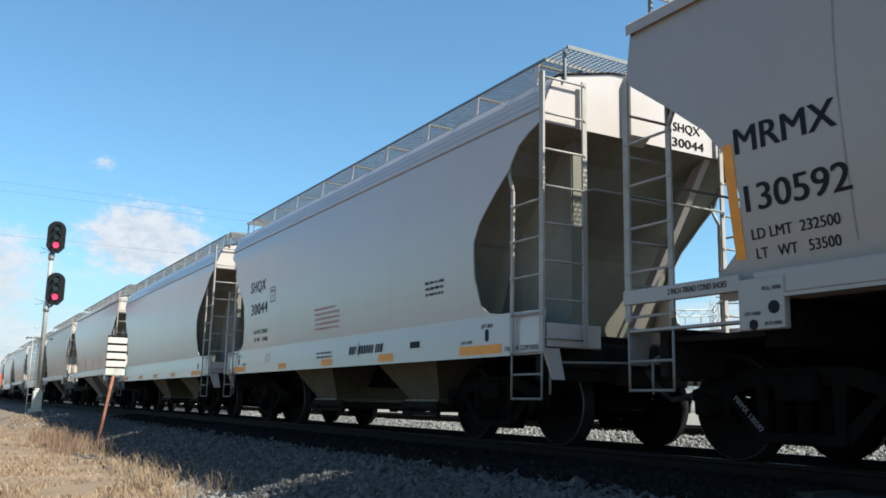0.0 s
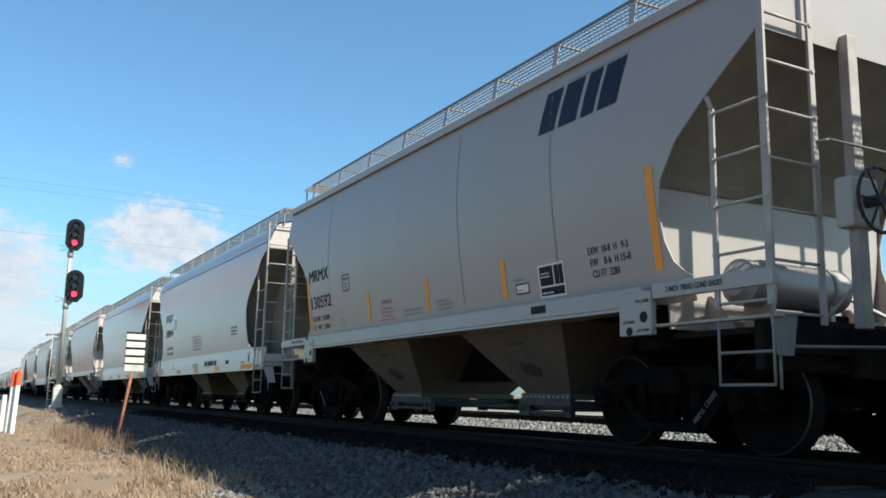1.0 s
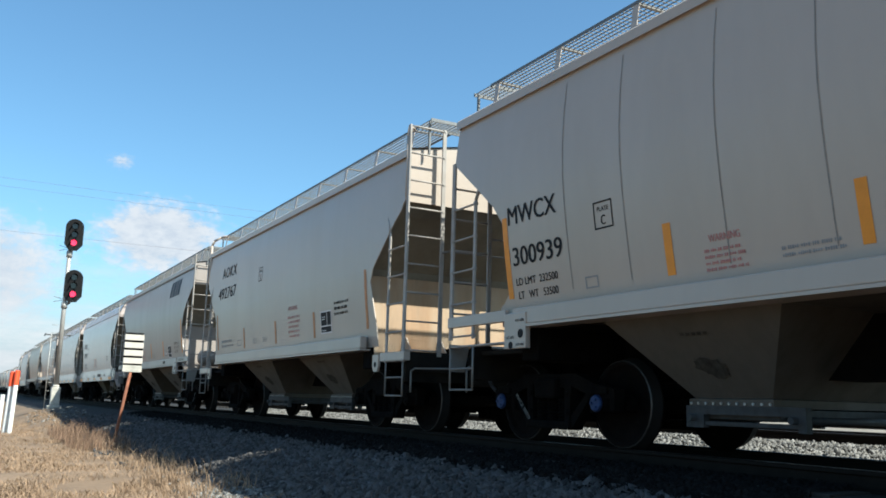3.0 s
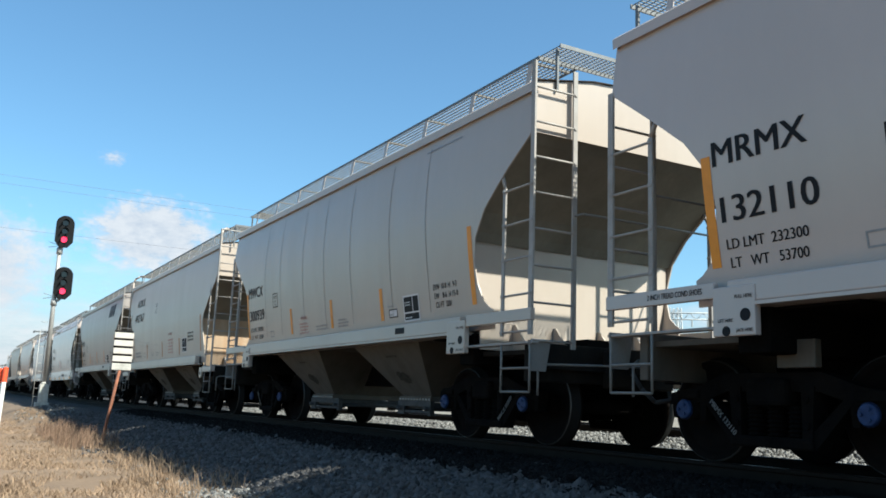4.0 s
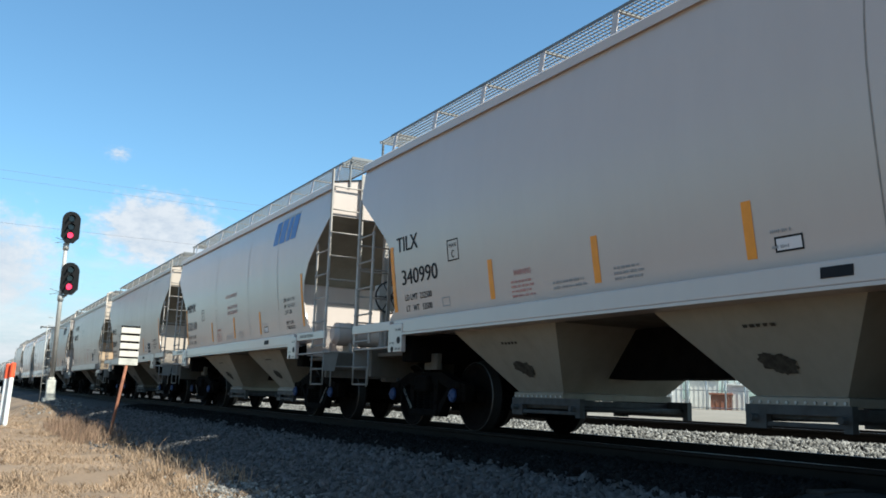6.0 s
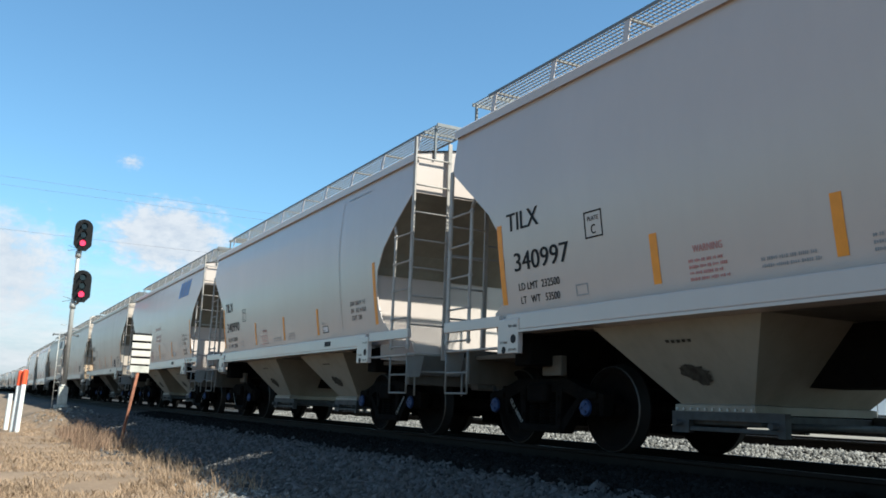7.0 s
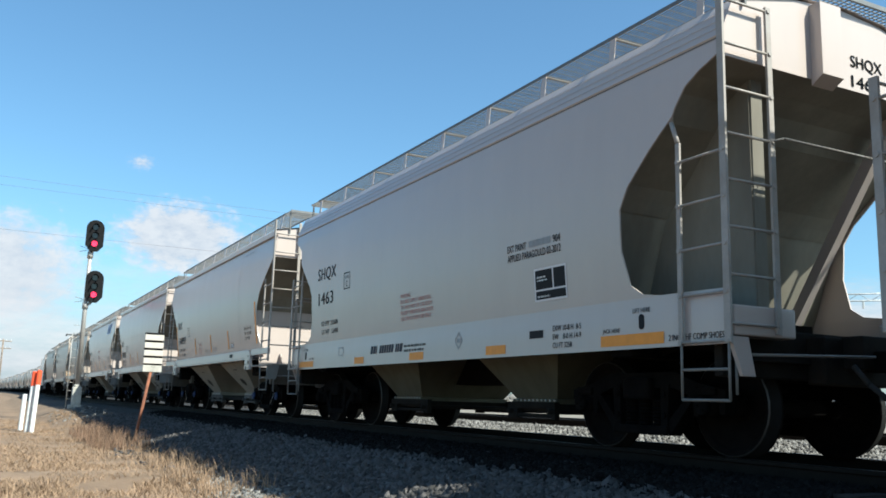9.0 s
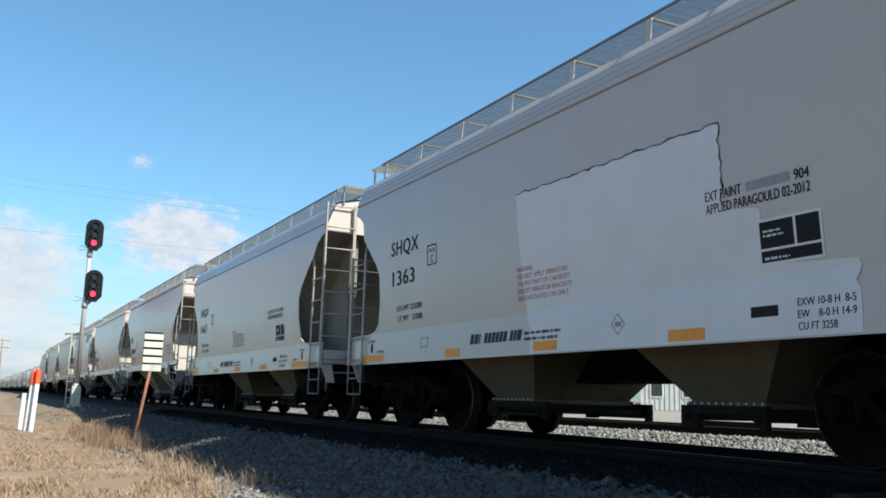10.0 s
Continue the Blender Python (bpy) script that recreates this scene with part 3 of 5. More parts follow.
                pipe(b, [(x, yb, bend - 0.16), (x - s * 0.02, yb - e * 0.1, bend + 0.06), (x - s * 0.03, yb - e * 0.12, bend + 0.16)], 0.022, 8)
                for i in range(8):
                    z = (0.98 if kind != "rib" else 1.22) + 0.40 * i
                    if z < min(bend - 0.1, top):
                        rod(b, (x, ya, z), (x, yb, z), 0.013, 6)
                        for yy in (ya, yb):
                            rod(b, (x - 0.025, yy, z), (x + 0.025, yy, z), 0.022, 6)
                return b
            P("side_ladder", (e, s), side_ladder, LADDER_PAINT)
            def end_ladder():
                b = BM()
                xi, y = s * 1.05, e * 5.74
                box(b, xi - 0.03, xi + 0.03, y - 0.014, y + 0.014, 1.05, top - 0.02, 0.004)
                for i in range(9):
                    z = 1.12 + 0.40 * i
                    if z < top:
                        rod(b, (x, e * 5.74, z), (xi, e * 5.74, z), 0.013, 6)
                        rod(b, (xi, y - 0.025, z), (xi, y + 0.025, z), 0.022, 6)
                return b
            P("end_ladder", (e, s), end_ladder, LADDER_PAINT)
            def step():
                b = BM()
                z = 0.58 if kind == "rib" else 0.50
                pts = [(x, yb, 1.09), (x, yb, z), (x, ya, z), (x, ya, 1.09)]
                pipe(b, pts, 0.013, 6)
                rod(b, (x, yb, z + 0.25), (x, ya, z + 0.25), 0.013, 6)
                return b
            P("sill_step", (e, s), step, STEP_STEEL)
            if kind != "flow":
                def sill_end():
                    b = BM()
                    if kind == "rib":
                        box(b, s * 1.60 - 0.03, s * 1.60 + 0.03, min(e * 4.44, e * 5.76), max(e * 4.44, e * 5.76), 1.33, 1.46, 0.008)
                    else:
                        box(b, s * 1.57 - 0.05, s * 1.57 + 0.05, min(e * 5.0, e * 5.78), max(e * 5.0, e * 5.78), 0.98, 1.10, 0.008)
                    return b
                if kind == "rib":
                    P("corner_gusset", (e, s), lambda: prism(BM(), [(s * 1.62, 1.12), (s * 1.34, 1.12), (s * 1.40, 0.80), (s * 1.58, 0.80)], e * 5.72 - 0.012, e * 5.72 + 0.012, "y"), STEP_STEEL)
                    P("step_plate", (e, s), lambda: box(BM(), s * 1.56 - 0.05, s * 1.56 + 0.05, min(e * 4.44, e * 5.76), max(e * 4.44, e * 5.76), 1.085, 1.11, 0.006), LADDER_PAINT)
                P("sill_extension", (e, s), sill_end, paint)
                def jack():
                    b = BM()
                    y = e * 4.23
                    box(b, s * 1.61 - 0.035, s * 1.61 + 0.035, y - 0.21, y + 0.21, 1.02, 1.41, 0.01)
                    return b
                if kind == "slant":
                    def eye():
                        b = BM()
                        y = e * 4.85
                        prism(b, [(y - 0.1, 1.08), (y + 0.1, 1.08), (y + 0.1, 0.92), (y + 0.06, 0.84), (y - 0.06, 0.84), (y - 0.1, 0.92)], s * 1.60 - 0.02, s * 1.60 + 0.02, "x")
                        return b
                    lug = P("lifting_lug", (e, s), eye, paint)
                    P("lug_hole", (e, s), lambda: rod(BM(), (s * 1.618, e * 4.85, 0.94), (s * 1.624, e * 4.85, 0.94), 0.04, 12), BLACK, parent=lug)
                    continue
                pad = P("jacking_pad", (e, s), jack, paint)
                for dy, z, r in ((-0.12, 1.18, 0.05), (0.07, 1.06, 0.04)):
                    P("lift_hole", (e, s, dy), lambda: rod(BM(), (s * 1.644, e * 4.23 + dy, z), (s * 1.650, e * 4.23 + dy, z), r, 12), BLACK, parent=pad)
            else:
                def holes():
                    b = BM()
                    oval = [((4.86 if e > 0 else -4.62) + 0.036 * math.cos(q), (1.24 if math.sin(q) > 0 else 1.17) + 0.036 * math.sin(q)) for q in [i * math.tau / 16 + 0.01 for i in range(16)]]
                    prism(b, oval, min(s * 1.558, s * 1.566), max(s * 1.558, s * 1.566), "x")
                    return b
                P("lift_hole", (e, s), holes, BLACK)
                def gusset():
                    b = BM()
                    prism(b, [(s * 1.56, 1.02), (s * 1.36, 1.02), (s * 1.29, 0.70), (s * 1.43, 0.70)], min(e * 5.66, e * 5.70), max(e * 5.66, e * 5.70), "y")
                    return b
                P("corner_gusset", (e, s), gusset, paint)
                if e < 0 and s < 0 and not far:
                    P("end_post", 0, lambda: prism(BM(), [(-5.67, 4.16), (-5.80, 4.16), (-5.80, 3.46), (-5.67, 3.38)], -0.42, -0.14, "x"), paint)
                if e < 0:
                    P("corner_box", (e, s), lambda: box(BM(), min(s * 1.53, s * 0.82), max(s * 1.53, s * 0.82), -5.72, -5.30, 1.03, 1.28, 0.015), paint)
                def brace():
                    b = BM()
                    if s * e > 0:
                        # a plated web with a flange on one side, an open diagonal on the other
                        prism(b, [(e * 3.95, 1.1), (e * 5.48, 1.1), (e * 5.46, 3.42), (e * 5.3, 3.36), (e * 5.05, 3.0), (e * 4.36, 2.26)], s * 1.0 - 0.012, s * 1.0 + 0.012, "x")
                        box(b, min(s * 1.0, s * 0.86), max(s * 1.0, s * 0.86), e * 5.47 - 0.012, e * 5.47 + 0.012, 1.1, 3.42, 0.004)
                    else:
                        prism(b, [(e * 5.60, 3.44), (e * 5.44, 3.44), (e * 3.90, 1.08), (e * 4.03, 1.08)], s * 0.98 - 0.05, s * 0.98 + 0.05, "x")
                    return b
                P("end_brace", (e, s), brace, RECESS_DUST_SHADE if s * e > 0 else paint)
    if kind != "flow":
        for s in (-1, 1):
            P("side_sill", s, lambda: box(BM(), s * 1.555 - 0.035, s * 1.555 + 0.075 if s > 0 else s * 1.555 + 0.035, -4.30, 4.30, k["sill"] - 0.02, k["sill"] + 0.16, 0.012) if s > 0 else box(BM(), -1.63, -1.52, -4.30, 4.30, k["sill"] - 0.02, k["sill"] + 0.16, 0.012), paint)
            P("sill_flange", s, lambda: box(BM(), min(s * 1.36, s * 1.64), max(s * 1.36, s * 1.64), -4.30, 4.30, k["sill"] - 0.05, k["sill"] - 0.022), paint)
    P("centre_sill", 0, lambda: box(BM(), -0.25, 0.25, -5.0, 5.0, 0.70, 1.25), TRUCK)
    # floor and bins take paint with the shade below the body mixed in
    P("floor_plate", 0, lambda: box(BM(), -1.5, 1.5, -3.4, 3.4, 1.26, 1.28), HOPPER_GRIME_SHADE)
    bin_paint = HOPPER_OLIVE if kind == "flow" else HOPPER_PALE if paint is PAINT_GREY else HOPPER_GRIME_SHADE
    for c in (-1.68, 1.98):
        hop = P("hopper", c, lambda: hopper_bin(c, kind), bin_paint, "hopper bin in grime-streaked paint darkened for underside shade")
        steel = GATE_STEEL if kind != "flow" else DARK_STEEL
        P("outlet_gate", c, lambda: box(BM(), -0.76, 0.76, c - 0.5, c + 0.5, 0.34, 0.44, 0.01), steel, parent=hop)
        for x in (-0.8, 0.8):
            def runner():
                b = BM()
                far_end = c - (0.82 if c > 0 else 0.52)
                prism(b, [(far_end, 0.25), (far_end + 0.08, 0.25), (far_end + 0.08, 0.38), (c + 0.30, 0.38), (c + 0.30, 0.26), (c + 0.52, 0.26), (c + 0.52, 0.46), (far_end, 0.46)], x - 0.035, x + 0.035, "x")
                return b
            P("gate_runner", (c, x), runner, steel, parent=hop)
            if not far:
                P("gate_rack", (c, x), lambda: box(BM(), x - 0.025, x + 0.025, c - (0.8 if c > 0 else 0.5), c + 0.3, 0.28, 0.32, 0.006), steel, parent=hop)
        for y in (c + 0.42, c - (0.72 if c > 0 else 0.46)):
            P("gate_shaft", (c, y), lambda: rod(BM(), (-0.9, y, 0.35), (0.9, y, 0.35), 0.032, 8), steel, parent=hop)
        if not far:
            def rivets():
                b = BM()
                for y in np.linspace(c - 0.46, c + 0.46, 11):
                    rod(b, (-0.82 if kind != "flow" else -0.79, y, 0.48), (-0.835 if kind != "flow" else -0.805, y, 0.48), 0.013, 6)
                return b
            if kind != "flow":
                def decal():
                    b = BM()
                    rng = random.Random(round(c * 10))
                    def at(y, z):
                        k = (z - 0.53) / 0.83
                        return (-(0.78 + 0.68 * k) - 0.012, y, z)
                    for cy, cz, ry, rz in ((0.02, 0.80, 0.19, 0.08), (-0.03, 0.765, 0.14, 0.07), (0.10, 0.835, 0.09, 0.05)):
                        ragged = [(math.cos(q * math.tau / 30), math.sin(q * math.tau / 30), rng.uniform(0.7, 1.05)) for q in range(30)]
                        b.faces.new([b.verts.new(Vector(at(c + cy + ry * u * r, cz + rz * v * r)) - Vector((cy * 0.01, 0, 0))) for u, v, r in ragged])
                    for i in range(5):
                        y, z = c + 0.16 - i * 0.07, 1.07 + rng.uniform(-0.004, 0.004)
                        q = [at(y, z), at(y - rng.uniform(0.03, 0.055), z), at(y - 0.05, z + 0.025), at(y, z + 0.025)]
                        b.faces.new([b.verts.new(v) for v in q])
                    return b
                P("hopper_stain", c, decal, OLD_STAIN, "worn dark stain on the hopper", parent=hop)["kind"] = "stuff"
            P("riveted_flange", c, rivets, STEEL_GREY, parent=hop)["kind"] = "stuff"
    # roof: hatch trough, walkways of open grating on brackets
    P("hatch_trough", 0, lambda: box(BM(), -0.36, 0.36, -5.0, 5.0, k["top"] - 0.05, k["top"] + 0.16, 0.03), paint)
    zw = 4.44 if kind != "flow" else 4.30
    step, bars = (0.065, 10) if kind != "flow" else (0.13, 17)
    for s in (-1, 1):
        walkway = P("walkway", s, lambda: grating(5.35, min(s * 0.72, s * 1.295), max(s * 0.72, s * 1.295), zw, step if not far else 0.18, bars), GALV, "open grating roof walkway")
        for i in range(9):
            def bracket():
                b = BM()
                foot = k["eave"] + (0.10 if kind != "flow" else 0.30)
                # a flat upright plate under the outer edge
                xo, xf = s * 1.295, s * (1.36 if kind != "flow" else 1.33)
                prism(b, [(xo, zw), (xo - s * 0.01, zw), (xf - s * 0.01, foot), (xf, foot)], -0.045, 0.045, "y")
                return b
            def crossbar():
                b = BM()
                x0, x1 = sorted((s * 0.74, s * 1.285))
                box(b, x0, x1, -0.02, 0.02, zw - 0.008, zw + 0.008)
                return b
            P("crossbar", s, crossbar, STEP_STEEL, at=pose(0, -5.2 + 1.3 * i, 0), parent=walkway)
            P("bracket", s, bracket, paint, at=pose(0, -5.2 + 1.3 * i, 0), parent=walkway)
    for e in (-1, 1):
        P("end_walkway", e, lambda: grating_end(e, zw), GALV, "open grating crossover walkway")
    if kind == "flow":
        for s in (-1, 1):
            for up, inward in ((0.09, 0.018), (0.17, 0.047), (0.26, 0.086)):
                P("roof_rib", (s, up), lambda: rod(BM(), (s * (1.572 - inward), -5.69, 3.60 + up), (s * (1.572 - inward), 5.69, 3.60 + up), 0.0025, 6), paint)
            P("roof_seam", s, lambda: box(BM(), min(s * 1.566, s * 1.571), max(s * 1.566, s * 1.571), -5.69, 5.69, 3.588, 3.599), SEAM_DIRT)
    if kind == "slant":
        for e in (-1, 1):
            P("corner_rail", e, lambda: pipe(BM(), [(-1.57, e * 5.62, 3.3), (-1.57, e * 5.62, 4.22), (-1.53, e * 5.56, 4.34), (-1.40, e * 5.40, 4.42), (-1.28, e * 5.2, 4.44)], 0.03, 8), paint)
    add_trucks(car, blue, far)
    return car


def grating_end(e, z):
    bm = BM()
    y0, y1 = sorted((e * 5.36, e * 5.78))
    for y in np.linspace(y0, y1, 10):
        box(bm, -1.29, 1.29, y - 0.005, y + 0.005, z + 0.012, z + 0.022)
    for x in np.arange(-1.29, 1.30, 0.065):
        box(bm, x - 0.005, x + 0.005, y0, y1, z + 0.013, z + 0.020)
    for y in (y0, y1):
        box(bm, -1.30, 1.30, y - 0.008, y + 0.008, z - 0.012, z + 0.034)
    for x in (-1.28, 1.28):
        box(bm, x - 0.012, x + 0.012, e * 5.70 - 0.02, e * 5.70 + 0.02, 3.95, z)
    return bm


def brake_gear(car, paint, end=-1):
    """Hand brake wheel on its housing, air reservoir and pipes at one end."""
    first = set(car.children)
    cx = -0.38 if end > 0 else -0.53
    wx = -0.10 if end > 0 else cx
    gear = part("brake_housing", box(BM(), -0.17 + cx, 0.17 + cx, -5.80, -5.62, 1.87, 2.30, 0.03), STEEL_GREY, car)
    bm = BM()
    c = Vector((wx, -5.92, 2.08))
    for k in range(20):
        a, b = k * math.tau / 20, (k + 1) * math.tau / 20
        rod(bm, c + Vector((math.cos(a), 0, math.sin(a))) * 0.27, c + Vector((math.cos(b), 0, math.sin(b))) * 0.27, 0.016, 6)
    for k in range(6):
        a = k * math.tau / 6
        rod(bm, c, c + Vector((math.cos(a), 0, math.sin(a))) * 0.27, 0.011, 5)
    rod(bm, c + Vector((0, -0.03, 0)), c + Vector((0, 0.16, 0)), 0.05, 10)
    if wx != cx:
        rod(bm, c + Vector((0, 0.14, 0)), Vector((cx, -5.78, 2.08)), 0.05, 8)
    part("brake_wheel", bm, GATE_STEEL, car, "dark spoked hand brake wheel")
    part("brake_post", box(BM(), cx - 0.06, cx + 0.06, -5.76, -5.66, 1.05, 3.55, 0.01), LADDER_PAINT, car)
    bm = BM()
    for x0, x1, r0, r1 in ((-1.16, -1.10, 0.12, 0.19), (-1.10, 0.12, 0.205, 0.205), (0.12, 0.18, 0.19, 0.12)):
        rod(bm, (x0, -4.95, 1.47), (x1, -4.95, 1.47), r0, 18, r1)
    part("air_reservoir", bm, paint, car, "cylindrical air tank on the end platform", smooth=True)
    for x0 in (-0.86, -0.1):
        bm = BM()
        rod(bm, (x0 - 0.02, -4.95, 1.47), (x0 + 0.02, -4.95, 1.47), 0.215, 18)
        box(bm, x0 - 0.03, x0 + 0.03, -5.1, -4.8, 1.06, 1.34)
        part("tank_strap", bm, LADDER_PAINT, car)
    bm = BM()
    pipe(bm, [(0.16, -4.95, 1.47), (0.7, -5.1, 1.25), (0.7, -5.3, 1.1), (1.2, -5.4, 1.1)], 0.02, 6)
    part("brake_pipe", bm, STEEL_GREY, car)
    bm = BM()
    pipe(bm, [(cx + 0.1, -5.7, 1.87), (cx + 0.1, -5.66, 1.5), (cx, -5.3, 1.1)], 0.015, 6)
    part("brake_pipe", bm, STEEL_GREY, car)
    if end > 0:
        for ob in set(car.children) - first:
            ob.matrix_basis = pose(0, 0, 0, 0, 0, 180)


# ---------------------------------------------------------------- ground, track, ballast
def ground_height(x, y):
    near = lerp([(-60, -0.95), (2.2, -0.84), (3.2, -0.78), (5.2, -0.24), (5.7, -0.17), (8.2, -0.17), (9.0, -0.20), (9.6, -0.14), (10.2, -0.02), (13.0, -0.02), (14.6, -0.05), (18, 0.12), (26, 0.24), (400, 0.24)], x)
    if 2.0 < x < 5.2:
        bank = smooth_step(2.0, 3.2, x) * (1 - smooth_step(3.9, 5.2, x))
        near += 0.40 * bank * smooth_step(24, 40, y)
    return near


def build_ground():
    xs = [-2500, -600, -150, -60, -30, -15, -8, -4, -2, -1, 0, 0.6, 1.2, 1.8, 2.2, 2.6, 3.2, 3.7, 4.2, 4.7, 5.2, 5.7, 6.5, 7.3, 8.2, 9.0, 9.6, 10.2, 11.6, 13.0, 14.6, 18, 26, 60, 150, 600, 2500]
    ys = [-2500, -500, -120, -40, -15, -6] + [i * 1.0 for i in range(-4, 60)] + [65, 72, 80, 90, 105, 130, 160, 200, 260, 340, 450, 600, 1000, 2500]
    bm = BM()
    rows = []
    for y in ys:
        row = []
        for x in xs:
            sw = swing(y) * max(0.0, 1 - abs(x - TRACK_X) / 40) if y > 0 else 0.0
            bump = 0.06 * noise.noise(Vector((x * 0.5, y * 0.5, 0))) if x < 3.4 and abs(x) < 40 and abs(y) < 120 else 0.0
            row.append(bm.verts.new((x + sw, y, ground_height(x, y) + bump)))
        rows.append(row)
    for i, (a, b) in enumerate(zip(rows[:-1], rows[1:])):
        for j in range(len(xs) - 1):
            f = bm.faces.new((a[j], a[j + 1], b[j + 1], b[j]))
            mid = (xs[j] + xs[j + 1]) / 2
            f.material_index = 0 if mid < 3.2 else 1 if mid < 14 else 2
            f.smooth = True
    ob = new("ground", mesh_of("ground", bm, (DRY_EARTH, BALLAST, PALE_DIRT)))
    tagged(ob, "dry straw ground, grey ballast bed and pale gravel yard", "ground", kind="structure")


build_ground()


def rail_mesh(x, y0, y1, lift):
    bm = BM()
    prof = [(-0.07, -0.165), (0.07, -0.165), (0.07, -0.15), (0.012, -0.13), (0.012, -0.045), (0.036, -0.035), (0.036, -0.006), (0.026, 0), (-0.026, 0), (-0.036, -0.006), (-0.036, -0.035), (-0.012, -0.045), (-0.012, -0.13), (-0.07, -0.15)]
    ys = [y for y in (-120, -60, 0, 40, 80) if y0 <= y] + [92 + 8 * i for i in range(10)] + [190, 220, 260, 300, 350, 400, 450, 500]
    vs = [[bm.verts.new((x + u + swing(y), y, v + lift)) for u, v in prof] for y in ys]
    n = len(prof)
    for a, b in zip(vs[:-1], vs[1:]):
        for k in range(n):
            bm.faces.new((a[k], a[(k + 1) % n], b[(k + 1) % n], b[k])).material_index = 1 if k in (7,) else 0
    return bm


def build_track(name, cx, label, ties, lift):
    track = thing(name, label, "railway track", kind="structure")
    for s in (-1, 1):
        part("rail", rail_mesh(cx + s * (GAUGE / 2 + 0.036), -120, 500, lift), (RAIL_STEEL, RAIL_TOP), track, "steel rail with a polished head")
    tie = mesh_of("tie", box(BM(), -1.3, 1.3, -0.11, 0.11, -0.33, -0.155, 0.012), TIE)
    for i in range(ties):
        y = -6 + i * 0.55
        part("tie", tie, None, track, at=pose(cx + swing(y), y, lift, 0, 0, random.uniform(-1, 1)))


build_track("track_near", TRACK_X, "railway track in grey ballast under the train", 150, 0.0)
build_track("track_far", TRACK_X + 4.5, "empty second railway track in pale ballast", 90, 0.15)


def scatter_stones(name, label, spots, size_lo, size_hi, rng, mat=STONE):
    """Many broken stones in one mesh. spots: rows of x, y, z."""
    base = np.array([(1, 1, 1), (-1, -1, 1), (-1, 1, -1), (1, -1, -1), (1.1, -0.2, 0.3), (-0.9, 0.3, 0.2), (0.1, 1.1, -0.2), (0.0, -1.0, 0.1)], float)
    hull = BM()
    vs = [hull.verts.new(b) for b in base]
    bmesh.ops.convex_hull(hull, input=vs)
    hull.verts.index_update()
    faces = np.array([[v.index for v in f.verts] for f in hull.faces])
    base = np.array([v.co[:] for v in hull.verts])
    hull.free()
    n = len(spots)
    sc = rng.uniform(size_lo, size_hi, (n, 1, 1)) * rng.uniform(0.6, 1.1, (n, 1, 3))
    q = rng.normal(size=(n, 4))
    q /= np.linalg.norm(q, axis=1, keepdims=True)
    w, x, y, z = q.T
    rot = np.stack([1 - 2 * (y * y + z * z), 2 * (x * y - z * w), 2 * (x * z + y * w), 2 * (x * y + z * w), 1 - 2 * (x * x + z * z), 2 * (y * z - x * w), 2 * (x * z - y * w), 2 * (y * z + x * w), 1 - 2 * (x * x + y * y)], -1).reshape(n, 3, 3)
    pts = base[None] * sc * (1 + rng.uniform(-0.2, 0.2, (n, len(base), 1)))
    pts = np.einsum("nij,nkj->nki", rot, pts) + spots[:, None, :]
    me = bpy.data.meshes.new(name)
    nv, nf = len(base), len(faces)
    allf = (faces[None] + (np.arange(n) * nv)[:, None, None]).reshape(-1, 3)
    me.vertices.add(n * nv)
    me.vertices.foreach_set("co", pts.reshape(-1))
    me.loops.add(n * nf * 3)
    me.loops.foreach_set("vertex_index", allf.reshape(-1))
    me.polygons.add(n * nf)
    me.polygons.foreach_set("loop_start", np.arange(0, n * nf * 3, 3))
    me.update(calc_edges=True)
    me.validate()
    me.materials.append(mat)
    return tagged(new(name, me), label, "gravel", kind="stuff")


def stone_spots(n, x0, x1, y0, y1, rng, power=1.0):
    x = rng.uniform(x0, x1, n)
    y = y0 + (y1 - y0) * rng.uniform(0, 1, n) ** power
    z = np.array([ground_height(a, b) for a, b in zip(x, y)]) + rng.uniform(-0.004, 0.022, n)
    return np.stack([x, y, z], -1)


STONE_RNG = np.random.default_rng(7)
near = stone_spots(60000, 2.55, 6.1, 4.5, 32, STONE_RNG, 1.5)
fringe = STONE_RNG.uniform(0, 1, len(near)) < np.clip((near[:, 0] - 2.6 - 0.65 * np.clip((near[:, 1] - 11.5) / 2.5, 0, 1)) / 0.5, 0.02, 1)
near = near[fringe]
# stones in the sunlit strip take the lighter copy
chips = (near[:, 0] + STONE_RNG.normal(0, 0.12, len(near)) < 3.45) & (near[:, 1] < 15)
oily_shaded = near[:, 0] + STONE_RNG.normal(0, 0.09, len(near)) > 4.95
scatter_stones("ballast_gravel", "broken grey ballast stones on the track shoulder", near[~oily_shaded & ~chips], 0.02, 0.056, STONE_RNG)
scatter_stones("limestone_chips", "stone chips coloured pale for sunlight at the edge of the dry grass", near[chips], 0.016, 0.04, STONE_RNG, STONE_SUNLIT)
scatter_stones("ballast_gravel", "ballast stones along the near rail, darkened for grease and shade", near[oily_shaded], 0.018, 0.04, STONE_RNG, STONE_OILY_SHADED)
rubble = stone_spots(110, 2.4, 4.2, 33, 42, STONE_RNG)
scatter_stones("rubble", "pale broken stones round the signal's foot", rubble, 0.025, 0.06, STONE_RNG, STONE_SUNLIT)
scatter_stones("ballast_gravel", "ballast stones between the tracks, coloured pale for sunlight", stone_spots(38000, 8.0, 10.6, 4.5, 34, STONE_RNG, 1.3), 0.014, 0.036, STONE_RNG, STONE_SUNLIT)


